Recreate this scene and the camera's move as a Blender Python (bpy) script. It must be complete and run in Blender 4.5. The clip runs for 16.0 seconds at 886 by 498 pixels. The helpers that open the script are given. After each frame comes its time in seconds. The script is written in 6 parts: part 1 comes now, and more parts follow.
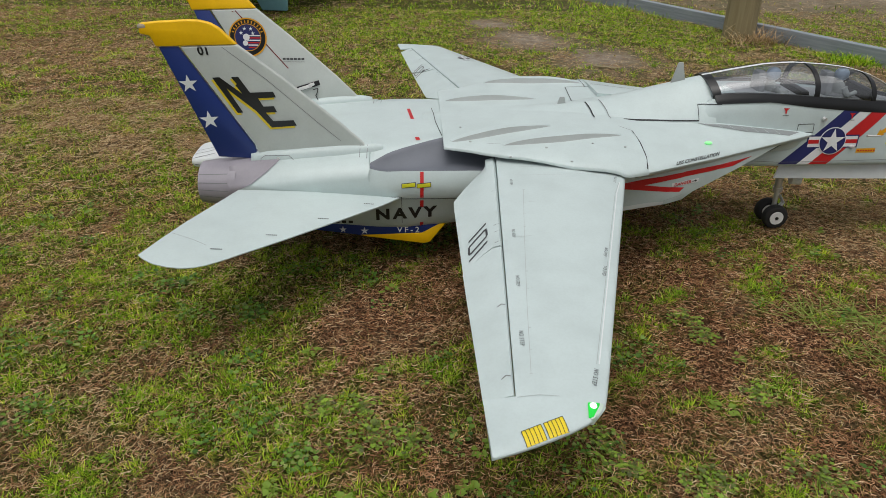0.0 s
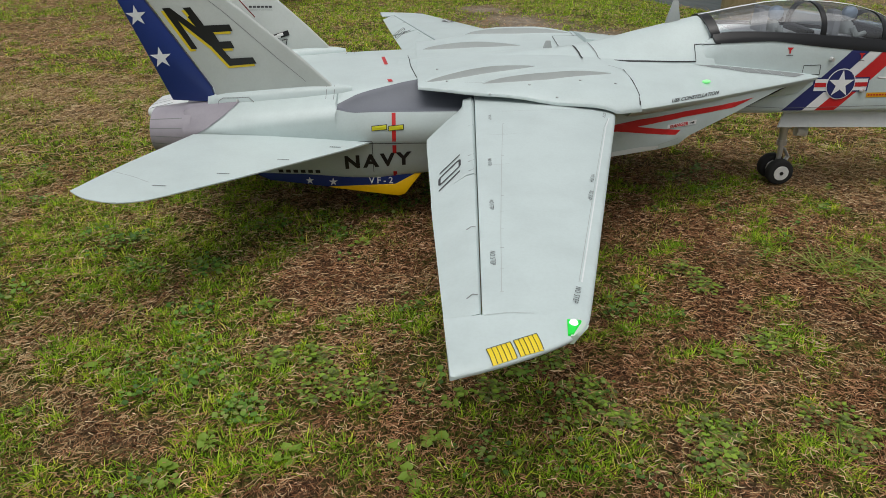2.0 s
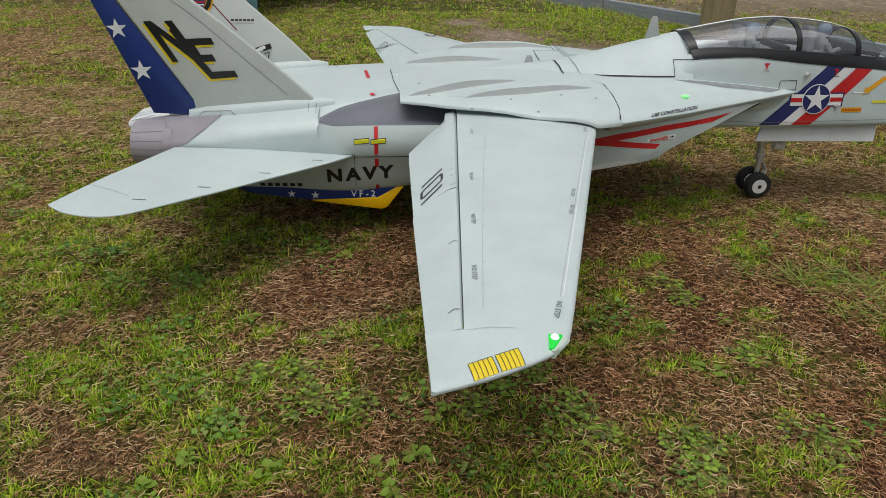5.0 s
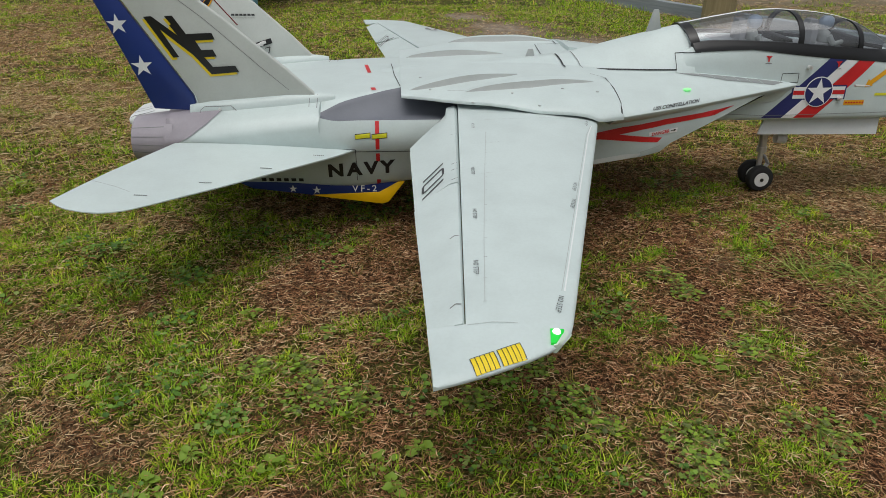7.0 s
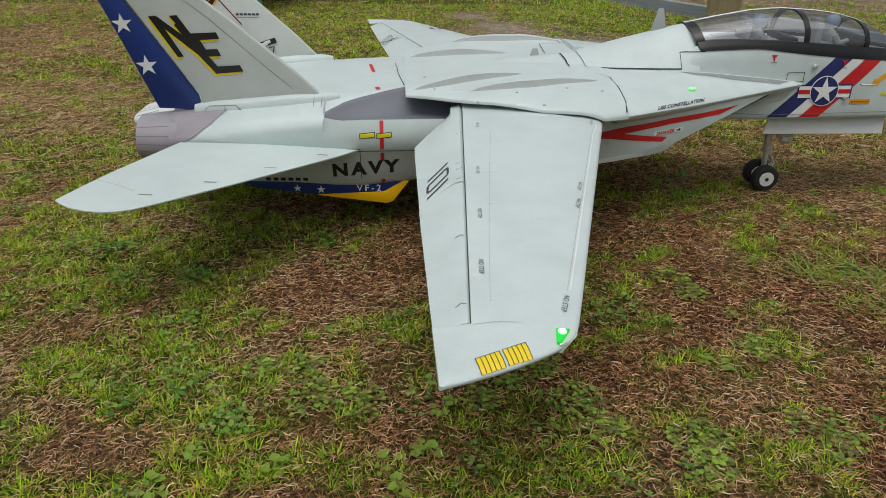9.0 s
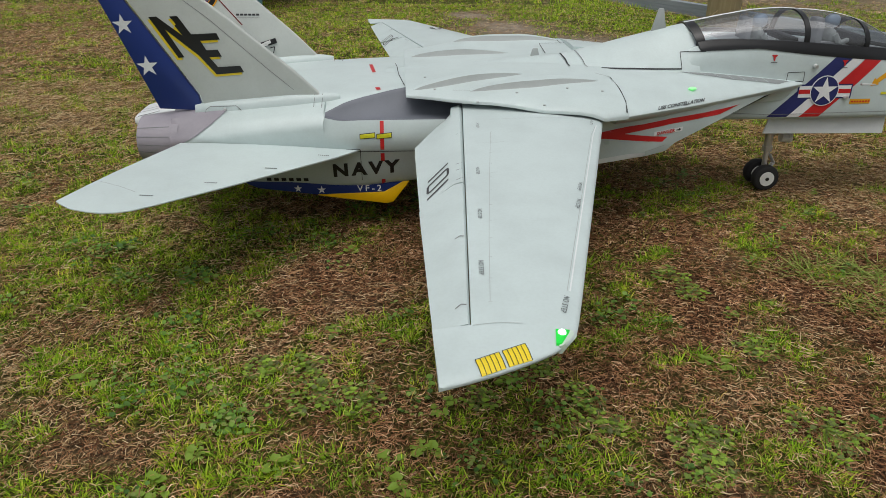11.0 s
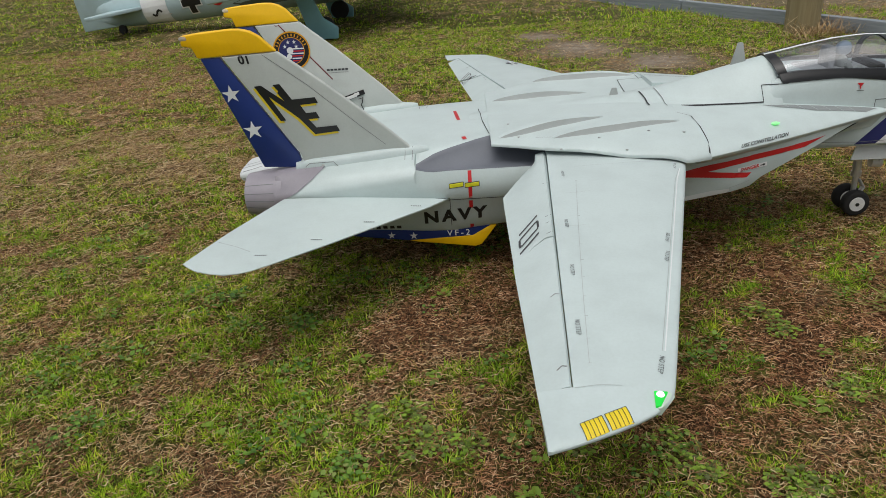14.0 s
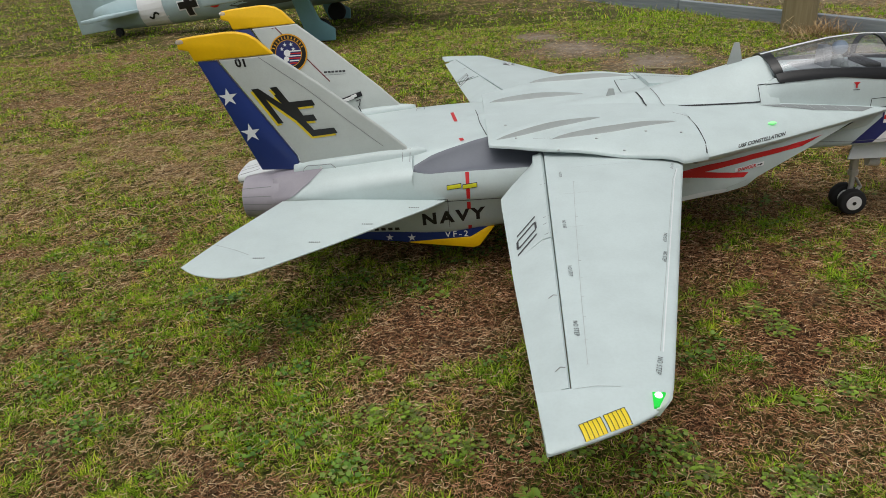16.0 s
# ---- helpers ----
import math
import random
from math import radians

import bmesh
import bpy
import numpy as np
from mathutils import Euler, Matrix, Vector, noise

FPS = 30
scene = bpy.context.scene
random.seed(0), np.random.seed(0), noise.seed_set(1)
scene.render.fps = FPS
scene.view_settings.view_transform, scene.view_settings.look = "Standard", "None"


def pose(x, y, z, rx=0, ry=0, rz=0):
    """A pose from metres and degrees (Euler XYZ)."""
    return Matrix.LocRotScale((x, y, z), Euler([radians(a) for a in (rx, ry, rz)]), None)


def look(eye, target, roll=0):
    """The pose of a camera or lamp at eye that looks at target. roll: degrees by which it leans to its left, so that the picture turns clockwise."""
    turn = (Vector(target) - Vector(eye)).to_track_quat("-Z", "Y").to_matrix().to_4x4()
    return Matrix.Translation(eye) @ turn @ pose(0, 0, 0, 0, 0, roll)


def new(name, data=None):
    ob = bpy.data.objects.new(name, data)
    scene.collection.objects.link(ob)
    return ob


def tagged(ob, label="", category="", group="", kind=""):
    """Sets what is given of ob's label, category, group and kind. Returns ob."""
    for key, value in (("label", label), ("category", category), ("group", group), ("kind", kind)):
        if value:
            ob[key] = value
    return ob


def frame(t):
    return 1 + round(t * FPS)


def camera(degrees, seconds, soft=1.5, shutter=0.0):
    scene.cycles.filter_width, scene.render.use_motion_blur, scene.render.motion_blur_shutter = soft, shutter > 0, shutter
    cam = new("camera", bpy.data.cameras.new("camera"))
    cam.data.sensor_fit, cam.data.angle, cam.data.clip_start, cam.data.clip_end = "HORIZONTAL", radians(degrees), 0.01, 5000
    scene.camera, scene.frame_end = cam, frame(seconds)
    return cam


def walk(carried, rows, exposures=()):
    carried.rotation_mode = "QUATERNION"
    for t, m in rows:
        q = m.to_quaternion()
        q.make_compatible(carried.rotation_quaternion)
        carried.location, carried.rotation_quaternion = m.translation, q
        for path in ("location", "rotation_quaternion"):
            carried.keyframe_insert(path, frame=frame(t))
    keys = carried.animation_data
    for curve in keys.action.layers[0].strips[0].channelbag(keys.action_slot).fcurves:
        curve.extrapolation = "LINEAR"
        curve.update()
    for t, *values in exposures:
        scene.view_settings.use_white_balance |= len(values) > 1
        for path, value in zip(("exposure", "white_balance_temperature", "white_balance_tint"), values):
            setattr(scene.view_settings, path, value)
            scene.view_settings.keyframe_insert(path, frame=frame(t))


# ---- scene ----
cam = camera(64.0, 16.0, soft=0.6)
PATH = [
    (0, (0.017, -1.486, 0.728), (0.102, 0.276, -0.216), 1.0),
    (0.5, (0.033, -1.464, 0.704), (0.083, 0.296, -0.244), -0.0),
    (1, (0.05, -1.447, 0.635), (0.065, 0.321, -0.3), 1.6),
    (1.5, (0.066, -1.426, 0.571), (0.136, 0.349, -0.348), -1.1),
    (2, (0.066, -1.436, 0.572), (0.15, 0.343, -0.339), 0.5),
    (2.5, (0.066, -1.437, 0.575), (0.165, 0.355, -0.308), 0.4),
    (3, (0.066, -1.434, 0.572), (0.185, 0.354, -0.316), 1.2),
    (3.5, (0.068, -1.436, 0.574), (0.198, 0.355, -0.308), 1.3),
    (4, (0.068, -1.436, 0.576), (0.198, 0.36, -0.296), 0.9),
    (6.5, (0.067, -1.435, 0.574), (0.201, 0.347, -0.325), 1.4),
    (7, (0.068, -1.435, 0.576), (0.194, 0.348, -0.32), 0.8),
    (7.5, (0.066, -1.435, 0.575), (0.189, 0.349, -0.322), 0.9),
    (8, (0.067, -1.434, 0.576), (0.183, 0.347, -0.327), 0.4),
    (8.5, (0.067, -1.435, 0.576), (0.181, 0.346, -0.327), 0.5),
    (9, (0.066, -1.434, 0.575), (0.183, 0.35, -0.322), 0.7),
    (11.5, (0.067, -1.435, 0.578), (0.181, 0.346, -0.324), 0.6),
    (12, (0.066, -1.436, 0.578), (0.179, 0.342, -0.33), 0.9),
    (12.5, (0.067, -1.435, 0.58), (0.177, 0.342, -0.33), 0.3),
    (13, (0.056, -1.437, 0.594), (0.067, 0.353, -0.298), -1.2),
    (13.5, (0.039, -1.452, 0.654), (-0.046, 0.331, -0.247), -4.1),
    (14, (0.038, -1.46, 0.661), (-0.052, 0.338, -0.211), -4.1),
    (14.5, (0.038, -1.46, 0.661), (-0.047, 0.337, -0.212), -4.1),
    (15, (0.04, -1.459, 0.664), (-0.046, 0.342, -0.203), -4.8),
    (15.5, (0.039, -1.459, 0.662), (-0.048, 0.343, -0.201), -4.6),
    (16, (0.039, -1.46, 0.663), (-0.047, 0.339, -0.208), -4.4),
]
walk(cam, [(t, look(eye, target, roll)) for t, eye, target, roll in PATH])

# ---- sky and sun (overcast) ----
world = bpy.data.worlds.new("overcast_sky")
scene.world = world
world.use_nodes = True
wn = world.node_tree
sky = wn.nodes.new("ShaderNodeTexSky")
sky.sky_type = "NISHITA"
sky.sun_disc = False
sky.sun_elevation = radians(72)
sky.sun_rotation = radians(205)
sky.air_density, sky.dust_density, sky.ozone_density = 1.0, 6.0, 1.0
bg = wn.nodes["Background"]
bg.inputs["Strength"].default_value = 0.106
hsv = wn.nodes.new("ShaderNodeHueSaturation")
hsv.inputs["Saturation"].default_value = 0.25
wn.links.new(sky.outputs[0], hsv.inputs["Color"])
wn.links.new(hsv.outputs[0], bg.inputs["Color"])
sun = new("sun", bpy.data.lights.new("sun", "SUN"))
sun.data.energy, sun.data.angle, sun.data.color = 0.92, radians(75), (1.0, 0.98, 0.95)
sun.matrix_world = look((0, 0, 10), (-0.6, 1.2, 2.0))
scene.view_settings.exposure = 0.0


# ---- helpers for meshes ----
def link_mesh(name, bm, mat, parent=None, label="", smooth=False):
    me = bpy.data.meshes.new(name)
    bm.normal_update()
    bm.to_mesh(me)
    bm.free()
    for m in (mat if isinstance(mat, (list, tuple)) else [mat]):
        me.materials.append(m)
    if smooth:
        for p in me.polygons:
            p.use_smooth = True
        me.set_sharp_from_angle(angle=radians(smooth if smooth is not True else 40))
    ob = new(name, me)
    if parent is not None:
        ob.parent = parent
    if label:
        ob["label"] = label
    return ob


def part(name, bm, mat, parent, label="", smooth=40):
    return link_mesh(name, bm, mat, parent, label, smooth)


def thing(name, label, category, group="", kind="", at=(0, 0, 0)):
    ob = new(name)
    ob.location = at
    return tagged(ob, label, category, group, kind)


def box_bm(x0, y0, z0, x1, y1, z1, bevel=0.0, seg=2):
    bm = bmesh.new()
    bmesh.ops.create_cube(bm, size=1.0)
    bmesh.ops.transform(bm, verts=bm.verts, matrix=Matrix.Translation(((x0 + x1) / 2, (y0 + y1) / 2, (z0 + z1) / 2)) @ Matrix.Diagonal((x1 - x0, y1 - y0, z1 - z0, 1)))
    if bevel:
        bmesh.ops.bevel(bm, geom=bm.edges[:], offset=bevel, segments=seg, affect="EDGES", profile=0.6)
    return bm


def loft_bm(rings, closed=True, caps=True, mat=None):
    """A skin over rings of equal point count."""
    bm = bmesh.new()
    vs = [[bm.verts.new(p) for p in r] for r in rings]
    n = len(rings[0])
    for a, b in zip(vs, vs[1:]):
        for i in range(n if closed else n - 1):
            j = (i + 1) % n
            f = bm.faces.new((a[i], a[j], b[j], b[i]))
            if mat:
                f.material_index = mat(a[i].co.x, i)
    if caps and closed:
        bm.faces.new(vs[0][::-1])
        bm.faces.new(vs[-1])
    bmesh.ops.recalc_face_normals(bm, faces=bm.faces[:])
    bmesh.ops.triangulate(bm, faces=bm.faces[:])
    return bm


def plate_bm(outline, thick, bevel=0.0, seg=2):
    """A flat outline of (u, v) in the XY plane, thick along Z about 0."""
    bm = bmesh.new()
    f = bm.faces.new([bm.verts.new((u, v, -thick / 2)) for u, v in outline])
    r = bmesh.ops.extrude_face_region(bm, geom=[f])
    bmesh.ops.translate(bm, verts=[e for e in r["geom"] if isinstance(e, bmesh.types.BMVert)], vec=(0, 0, thick))
    bmesh.ops.recalc_face_normals(bm, faces=bm.faces[:])
    if bevel:
        bmesh.ops.bevel(bm, geom=bm.edges[:], offset=bevel, segments=seg, affect="EDGES", profile=0.5)
    return bm


def moved(bm, m):
    bmesh.ops.transform(bm, verts=bm.verts, matrix=m)
    return bm


def join_bm(*parts_):
    out = bmesh.new()
    for b in parts_:
        me = bpy.data.meshes.new("tmp")
        b.to_mesh(me)
        b.free()
        out.from_mesh(me)
        bpy.data.meshes.remove(me)
    return out


def rod_bm(a, c, r, n=12):
    a, c = Vector(a), Vector(c)
    bm = bmesh.new()
    bmesh.ops.create_cone(bm, segments=n, radius1=r, radius2=r, depth=(c - a).length, cap_ends=True)
    return moved(bm, Matrix.Translation((a + c) / 2) @ (c - a).to_track_quat("Z", "Y").to_matrix().to_4x4())


def plain(name, col, rough=0.5, metal=0.0, **kw):
    m = bpy.data.materials.new(name)
    m.use_nodes = True
    b = m.node_tree.nodes["Principled BSDF"]
    b.inputs["Base Color"].default_value = (*col, 1)
    b.inputs["Roughness"].default_value = rough
    b.inputs["Metallic"].default_value = metal
    for k, v in kw.items():
        b.inputs[k.replace("_", " ")].default_value = v
    return m


# ---- materials ----
def nodes_of(name):
    m = bpy.data.materials.new(name)
    m.use_nodes = True
    return m, m.node_tree, m.node_tree.nodes["Principled BSDF"]


def ramp(nt, fac, stops):
    r = nt.nodes.new("ShaderNodeValToRGB")
    els = r.color_ramp.elements
    while len(els) < len(stops):
        els.new(0.5)
    for e, (p, c) in zip(els, stops):
        e.position, e.color = p, (*c, 1)
    nt.links.new(fac, r.inputs["Fac"])
    return r.outputs["Color"]


def noise_node(nt, scale, detail=3.0, rough=0.55, vec=None):
    n = nt.nodes.new("ShaderNodeTexNoise")
    n.inputs["Scale"].default_value, n.inputs["Detail"].default_value, n.inputs["Roughness"].default_value = scale, detail, rough
    if vec is None:
        co = nt.nodes.new("ShaderNodeTexCoord")
        vec = co.outputs["Object"]
    nt.links.new(vec, n.inputs["Vector"])
    return n.outputs["Fac"]


def add_bump(nt, b, height, strength, dist):
    n = nt.nodes.new("ShaderNodeBump")
    n.inputs["Strength"].default_value, n.inputs["Distance"].default_value = strength, dist
    nt.links.new(height, n.inputs["Height"])
    nt.links.new(n.outputs["Normal"], b.inputs["Normal"])


def paint(name, col, rough=0.37, vary=0.06, bump=0.12):
    """Brushed or sprayed paint over foam: faint blotches, fine dimples, slight dirt."""
    m, nt, b = nodes_of(name)
    lo = tuple(c * (1 - vary) for c in col)
    hi = tuple(min(1, c * (1 + vary * 0.6)) for c in col)
    big = noise_node(nt, 14, 4)
    c = ramp(nt, big, [(0.3, lo), (0.62, hi)])
    fine = noise_node(nt, 260, 3)
    mixn = nt.nodes.new("ShaderNodeMixRGB")
    mixn.blend_type = "MULTIPLY"
    mixn.inputs["Fac"].default_value = 0.5
    nt.links.new(c, mixn.inputs[1])
    nt.links.new(ramp(nt, fine, [(0.3, (0.93, 0.93, 0.92)), (0.6, (1, 1, 1))]), mixn.inputs[2])
    nt.links.new(mixn.outputs[0], b.inputs["Base Color"])
    b.inputs["Roughness"].default_value = rough
    add_bump(nt, b, noise_node(nt, 420, 2), bump, 0.0006)
    return m


grey_paint = paint("grey_paint", (0.535, 0.622, 0.614))
fin_paint = paint("fin_paint", (0.525, 0.560, 0.530))
white_paint = paint("white_paint", (0.72, 0.76, 0.76))
shade_paint = paint("mid_grey_paint_and_shade", (0.41, 0.44, 0.43))
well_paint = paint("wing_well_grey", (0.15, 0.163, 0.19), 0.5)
louvre_grey = paint("louvre_grey", (0.24, 0.26, 0.26), 0.5)
nozzle_paint = paint("nozzle_mauve_grey", (0.33, 0.31, 0.345), 0.38, 0.12)
black_paint = paint("black_paint", (0.012, 0.012, 0.013), 0.35)
frame_black = paint("canopy_frame_black", (0.010, 0.0105, 0.011), 0.28)
blue_paint = paint("navy_blue_paint", (0.012, 0.034, 0.185), 0.4)
yellow_paint = paint("yellow_paint", (0.98, 0.56, 0.002), 0.4)
tape_yellow = paint("yellow_mark", (0.82, 0.62, 0.02), 0.4)
slime_paint = paint("formation_strip_yellow", (0.72, 0.70, 0.03), 0.4)
orange_paint = paint("orange_mark", (0.75, 0.36, 0.01), 0.4)
maroon = paint("dark_red_mark", (0.16, 0.012, 0.014), 0.45)
red_paint = paint("red_mark", (0.55, 0.018, 0.020), 0.4)
decal_white = paint("white_mark", (0.80, 0.82, 0.82), 0.4)
decal_blue = paint("insignia_blue", (0.022, 0.028, 0.13), 0.4)
decal_grey = paint("stencil_grey", (0.045, 0.047, 0.05), 0.5)
line_dark = plain("gap_shadow", (0.03, 0.032, 0.034), 0.8)
line_faint = plain("faint_panel_line", (0.40, 0.44, 0.43), 0.6)
line_soft = plain("panel_line", (0.18, 0.19, 0.19), 0.7)
rubber = paint("tyre_rubber", (0.014, 0.014, 0.014), 0.75, 0.2, 0.3)
metal = plain("brushed_aluminium", (0.66, 0.66, 0.65), 0.36, 0.55)
hub_white = plain("hub_white", (0.72, 0.72, 0.7), 0.4)
dark_inside = plain("dark_interior", (0.02, 0.021, 0.022), 0.7)
seat_grey = plain("seat_grey", (0.33, 0.335, 0.34), 0.7)
suit_green = plain("flight_suit", (0.36, 0.38, 0.36), 0.8)
helmet_blue = plain("helmet_blue", (0.34, 0.43, 0.54), 0.3)

cockpit_grey = paint("cockpit_grey", (0.46, 0.47, 0.475), 0.6)
glass, nt, b = nodes_of("canopy_glass")
nt.nodes.remove(b)
tr, gl, fr, mx = (nt.nodes.new("ShaderNode" + k) for k in ("BsdfTransparent", "BsdfGlossy", "LayerWeight", "MixShader"))
tr.inputs["Color"].default_value = (0.80, 0.83, 0.86, 1)
gl.inputs["Roughness"].default_value = 0.04
fr.inputs["Blend"].default_value = 0.32
nt.links.new(ramp(nt, fr.outputs["Facing"], [(0.0, (0.16, 0.16, 0.16)), (0.5, (0.26, 0.26, 0.26)), (1.0, (0.8, 0.8, 0.8))]), mx.inputs["Fac"])
nt.links.new(tr.outputs[0], mx.inputs[1])
nt.links.new(gl.outputs[0], mx.inputs[2])
nt.links.new(mx.outputs[0], nt.nodes["Material Output"].inputs["Surface"])
clear_lens, nt, b = nodes_of("clear_lens")
b.inputs["Base Color"].default_value = (0.9, 0.92, 0.92, 1)
b.inputs["Roughness"].default_value = 0.08
b.inputs["Transmission Weight"].default_value = 0.6
pale_lens, nt, b = nodes_of("pale_lens")
b.inputs["Base Color"].default_value = (0.60, 0.74, 0.63, 1)
b.inputs["Roughness"].default_value = 0.08
green_lens, nt, b = nodes_of("green_lens")
b.inputs["Base Color"].default_value = (0.02, 0.55, 0.06, 1)
b.inputs["Roughness"].default_value = 0.15
b.inputs["Emission Color"].default_value = (0.02, 1.0, 0.06, 1)
b.inputs["Emission Strength"].default_value = 0.22
lamp_core, nt, b = nodes_of("green_lamp_core")
b.inputs["Emission Color"].default_value = (0.75, 1.0, 0.78, 1)
b.inputs["Emission Strength"].default_value = 2.0
green_soft, nt, b = nodes_of("green_glow_lens")
b.inputs["Base Color"].default_value = (0.4, 0.8, 0.4, 1)
b.inputs["Emission Color"].default_value = (0.12, 1.0, 0.2, 1)
b.inputs["Emission Strength"].default_value = 0.5


# ---- decals: flat shapes laid on a skin ----
from mathutils.bvhtree import BVHTree


def skin_of(*obs):
    vs, fs = [], []
    for o in obs:
        k = len(vs)
        vs += [o.matrix_world @ v.co if o.parent is None else v.co.copy() for v in o.data.vertices]
        fs += [[k + i for i in p.vertices] for p in o.data.polygons]
    return BVHTree.FromPolygons(vs, fs)


def shape_bm(polys):
    bm = bmesh.new()
    for poly in polys:
        bm.faces.new([bm.verts.new((u, v, 0)) for u, v in poly])
    bmesh.ops.triangulate(bm, faces=bm.faces[:])
    return bm


def text_bm(words, size, shear=0.0, bold=0.0, spacing=1.0):
    cu = bpy.data.curves.new("text", "FONT")
    cu.body, cu.size, cu.shear, cu.offset, cu.space_character = words, size, shear, bold, spacing
    cu.align_x, cu.align_y, cu.resolution_u = "CENTER", "CENTER", 3
    ob = bpy.data.objects.new("text", cu)
    scene.collection.objects.link(ob)
    me = bpy.data.meshes.new_from_object(ob.evaluated_get(bpy.context.evaluated_depsgraph_get()))
    bm = bmesh.new()
    bm.from_mesh(me)
    bpy.data.objects.remove(ob)
    bpy.data.meshes.remove(me)
    return bm


def lay(name, bm, to3d, way, skin, mat, parent, label="", off=0.0007, longest=0.012):
    """Carries a flat mesh by to3d(u, v), then along way onto the skin, a hair above it."""
    for _ in range(6):
        long = [e for e in bm.edges if e.calc_length() > longest]
        if not long:
            break
        bmesh.ops.subdivide_edges(bm, edges=long, cuts=1)
        bmesh.ops.triangulate(bm, faces=[f for f in bm.faces if len(f.verts) > 3])
    way = Vector(way).normalized()
    for v in bm.verts:
        p = Vector(to3d(v.co.x, v.co.y))
        hit, n, _, _ = skin.ray_cast(p - way * 0.4, way, 0.8)
        if hit is None:
            near = skin.find_nearest(p)[0]
            hit = near
        v.co = hit - way * off
    bmesh.ops.recalc_face_normals(bm, faces=bm.faces[:])
    bm.normal_update()
    if sum((f.normal.dot(way) * f.calc_area() for f in bm.faces)) > 0:
        bmesh.ops.reverse_faces(bm, faces=bm.faces[:])
    return link_mesh(name, bm, mat, parent, label)


def star_poly(cx, cy, r, turn=0.0, inner=0.382):
    return [(cx + (r if i % 2 == 0 else r * inner) * math.sin(turn + i * math.pi / 5), cy + (r if i % 2 == 0 else r * inner) * math.cos(turn + i * math.pi / 5)) for i in range(10)]


def disc_poly(cx, cy, r, n=28):
    return [(cx + r * math.cos(2 * math.pi * i / n), cy + r * math.sin(2 * math.pi * i / n)) for i in range(n)]


def ring_polys(cx, cy, r0, r1, n=28):
    out = []
    for i in range(n):
        a, c = 2 * math.pi * i / n, 2 * math.pi * (i + 1) / n
        out.append([(cx + r * math.cos(t), cy + r * math.sin(t)) for r, t in ((r0, a), (r1, a), (r1, c), (r0, c))])
    return out


def strip_poly(a, c, w):
    d = Vector((c[0] - a[0], c[1] - a[1])).normalized()
    n = Vector((-d.y, d.x)) * (w / 2)
    return [(a[0] - n.x, a[1] - n.y), (c[0] - n.x, c[1] - n.y), (c[0] + n.x, c[1] + n.y), (a[0] + n.x, a[1] + n.y)]


def line_polys(pts, w):
    return [strip_poly(a, c, w) for a, c in zip(pts, pts[1:])]


def rect(u0, v0, u1, v1):
    return [(u0, v0), (u1, v0), (u1, v1), (u0, v1)]


def side(u, v):
    return (u, -0.2, v)


def top(u, v):
    return (u, v, 0.3)


RIGHT, DOWN = (0, 1, 0), (0, 0, -1)
ip = np.interp

# ---- the model jet ----
jet = thing("model_jet", "light grey model of a twin-tailed naval jet on grass", "model aircraft")


def whole_ring(x, half):
    """A closed ring from a half outline (y >= 0, top centre to bottom centre)."""
    return [(x, -y, z) for y, z in half] + [(x, y, z) for y, z in half[-2:0:-1]]


def slot_in(x):
    return ip(x, [-0.066, -0.016, 0.05, 0.09], [0.211, 0.180, 0.150, 0.132])


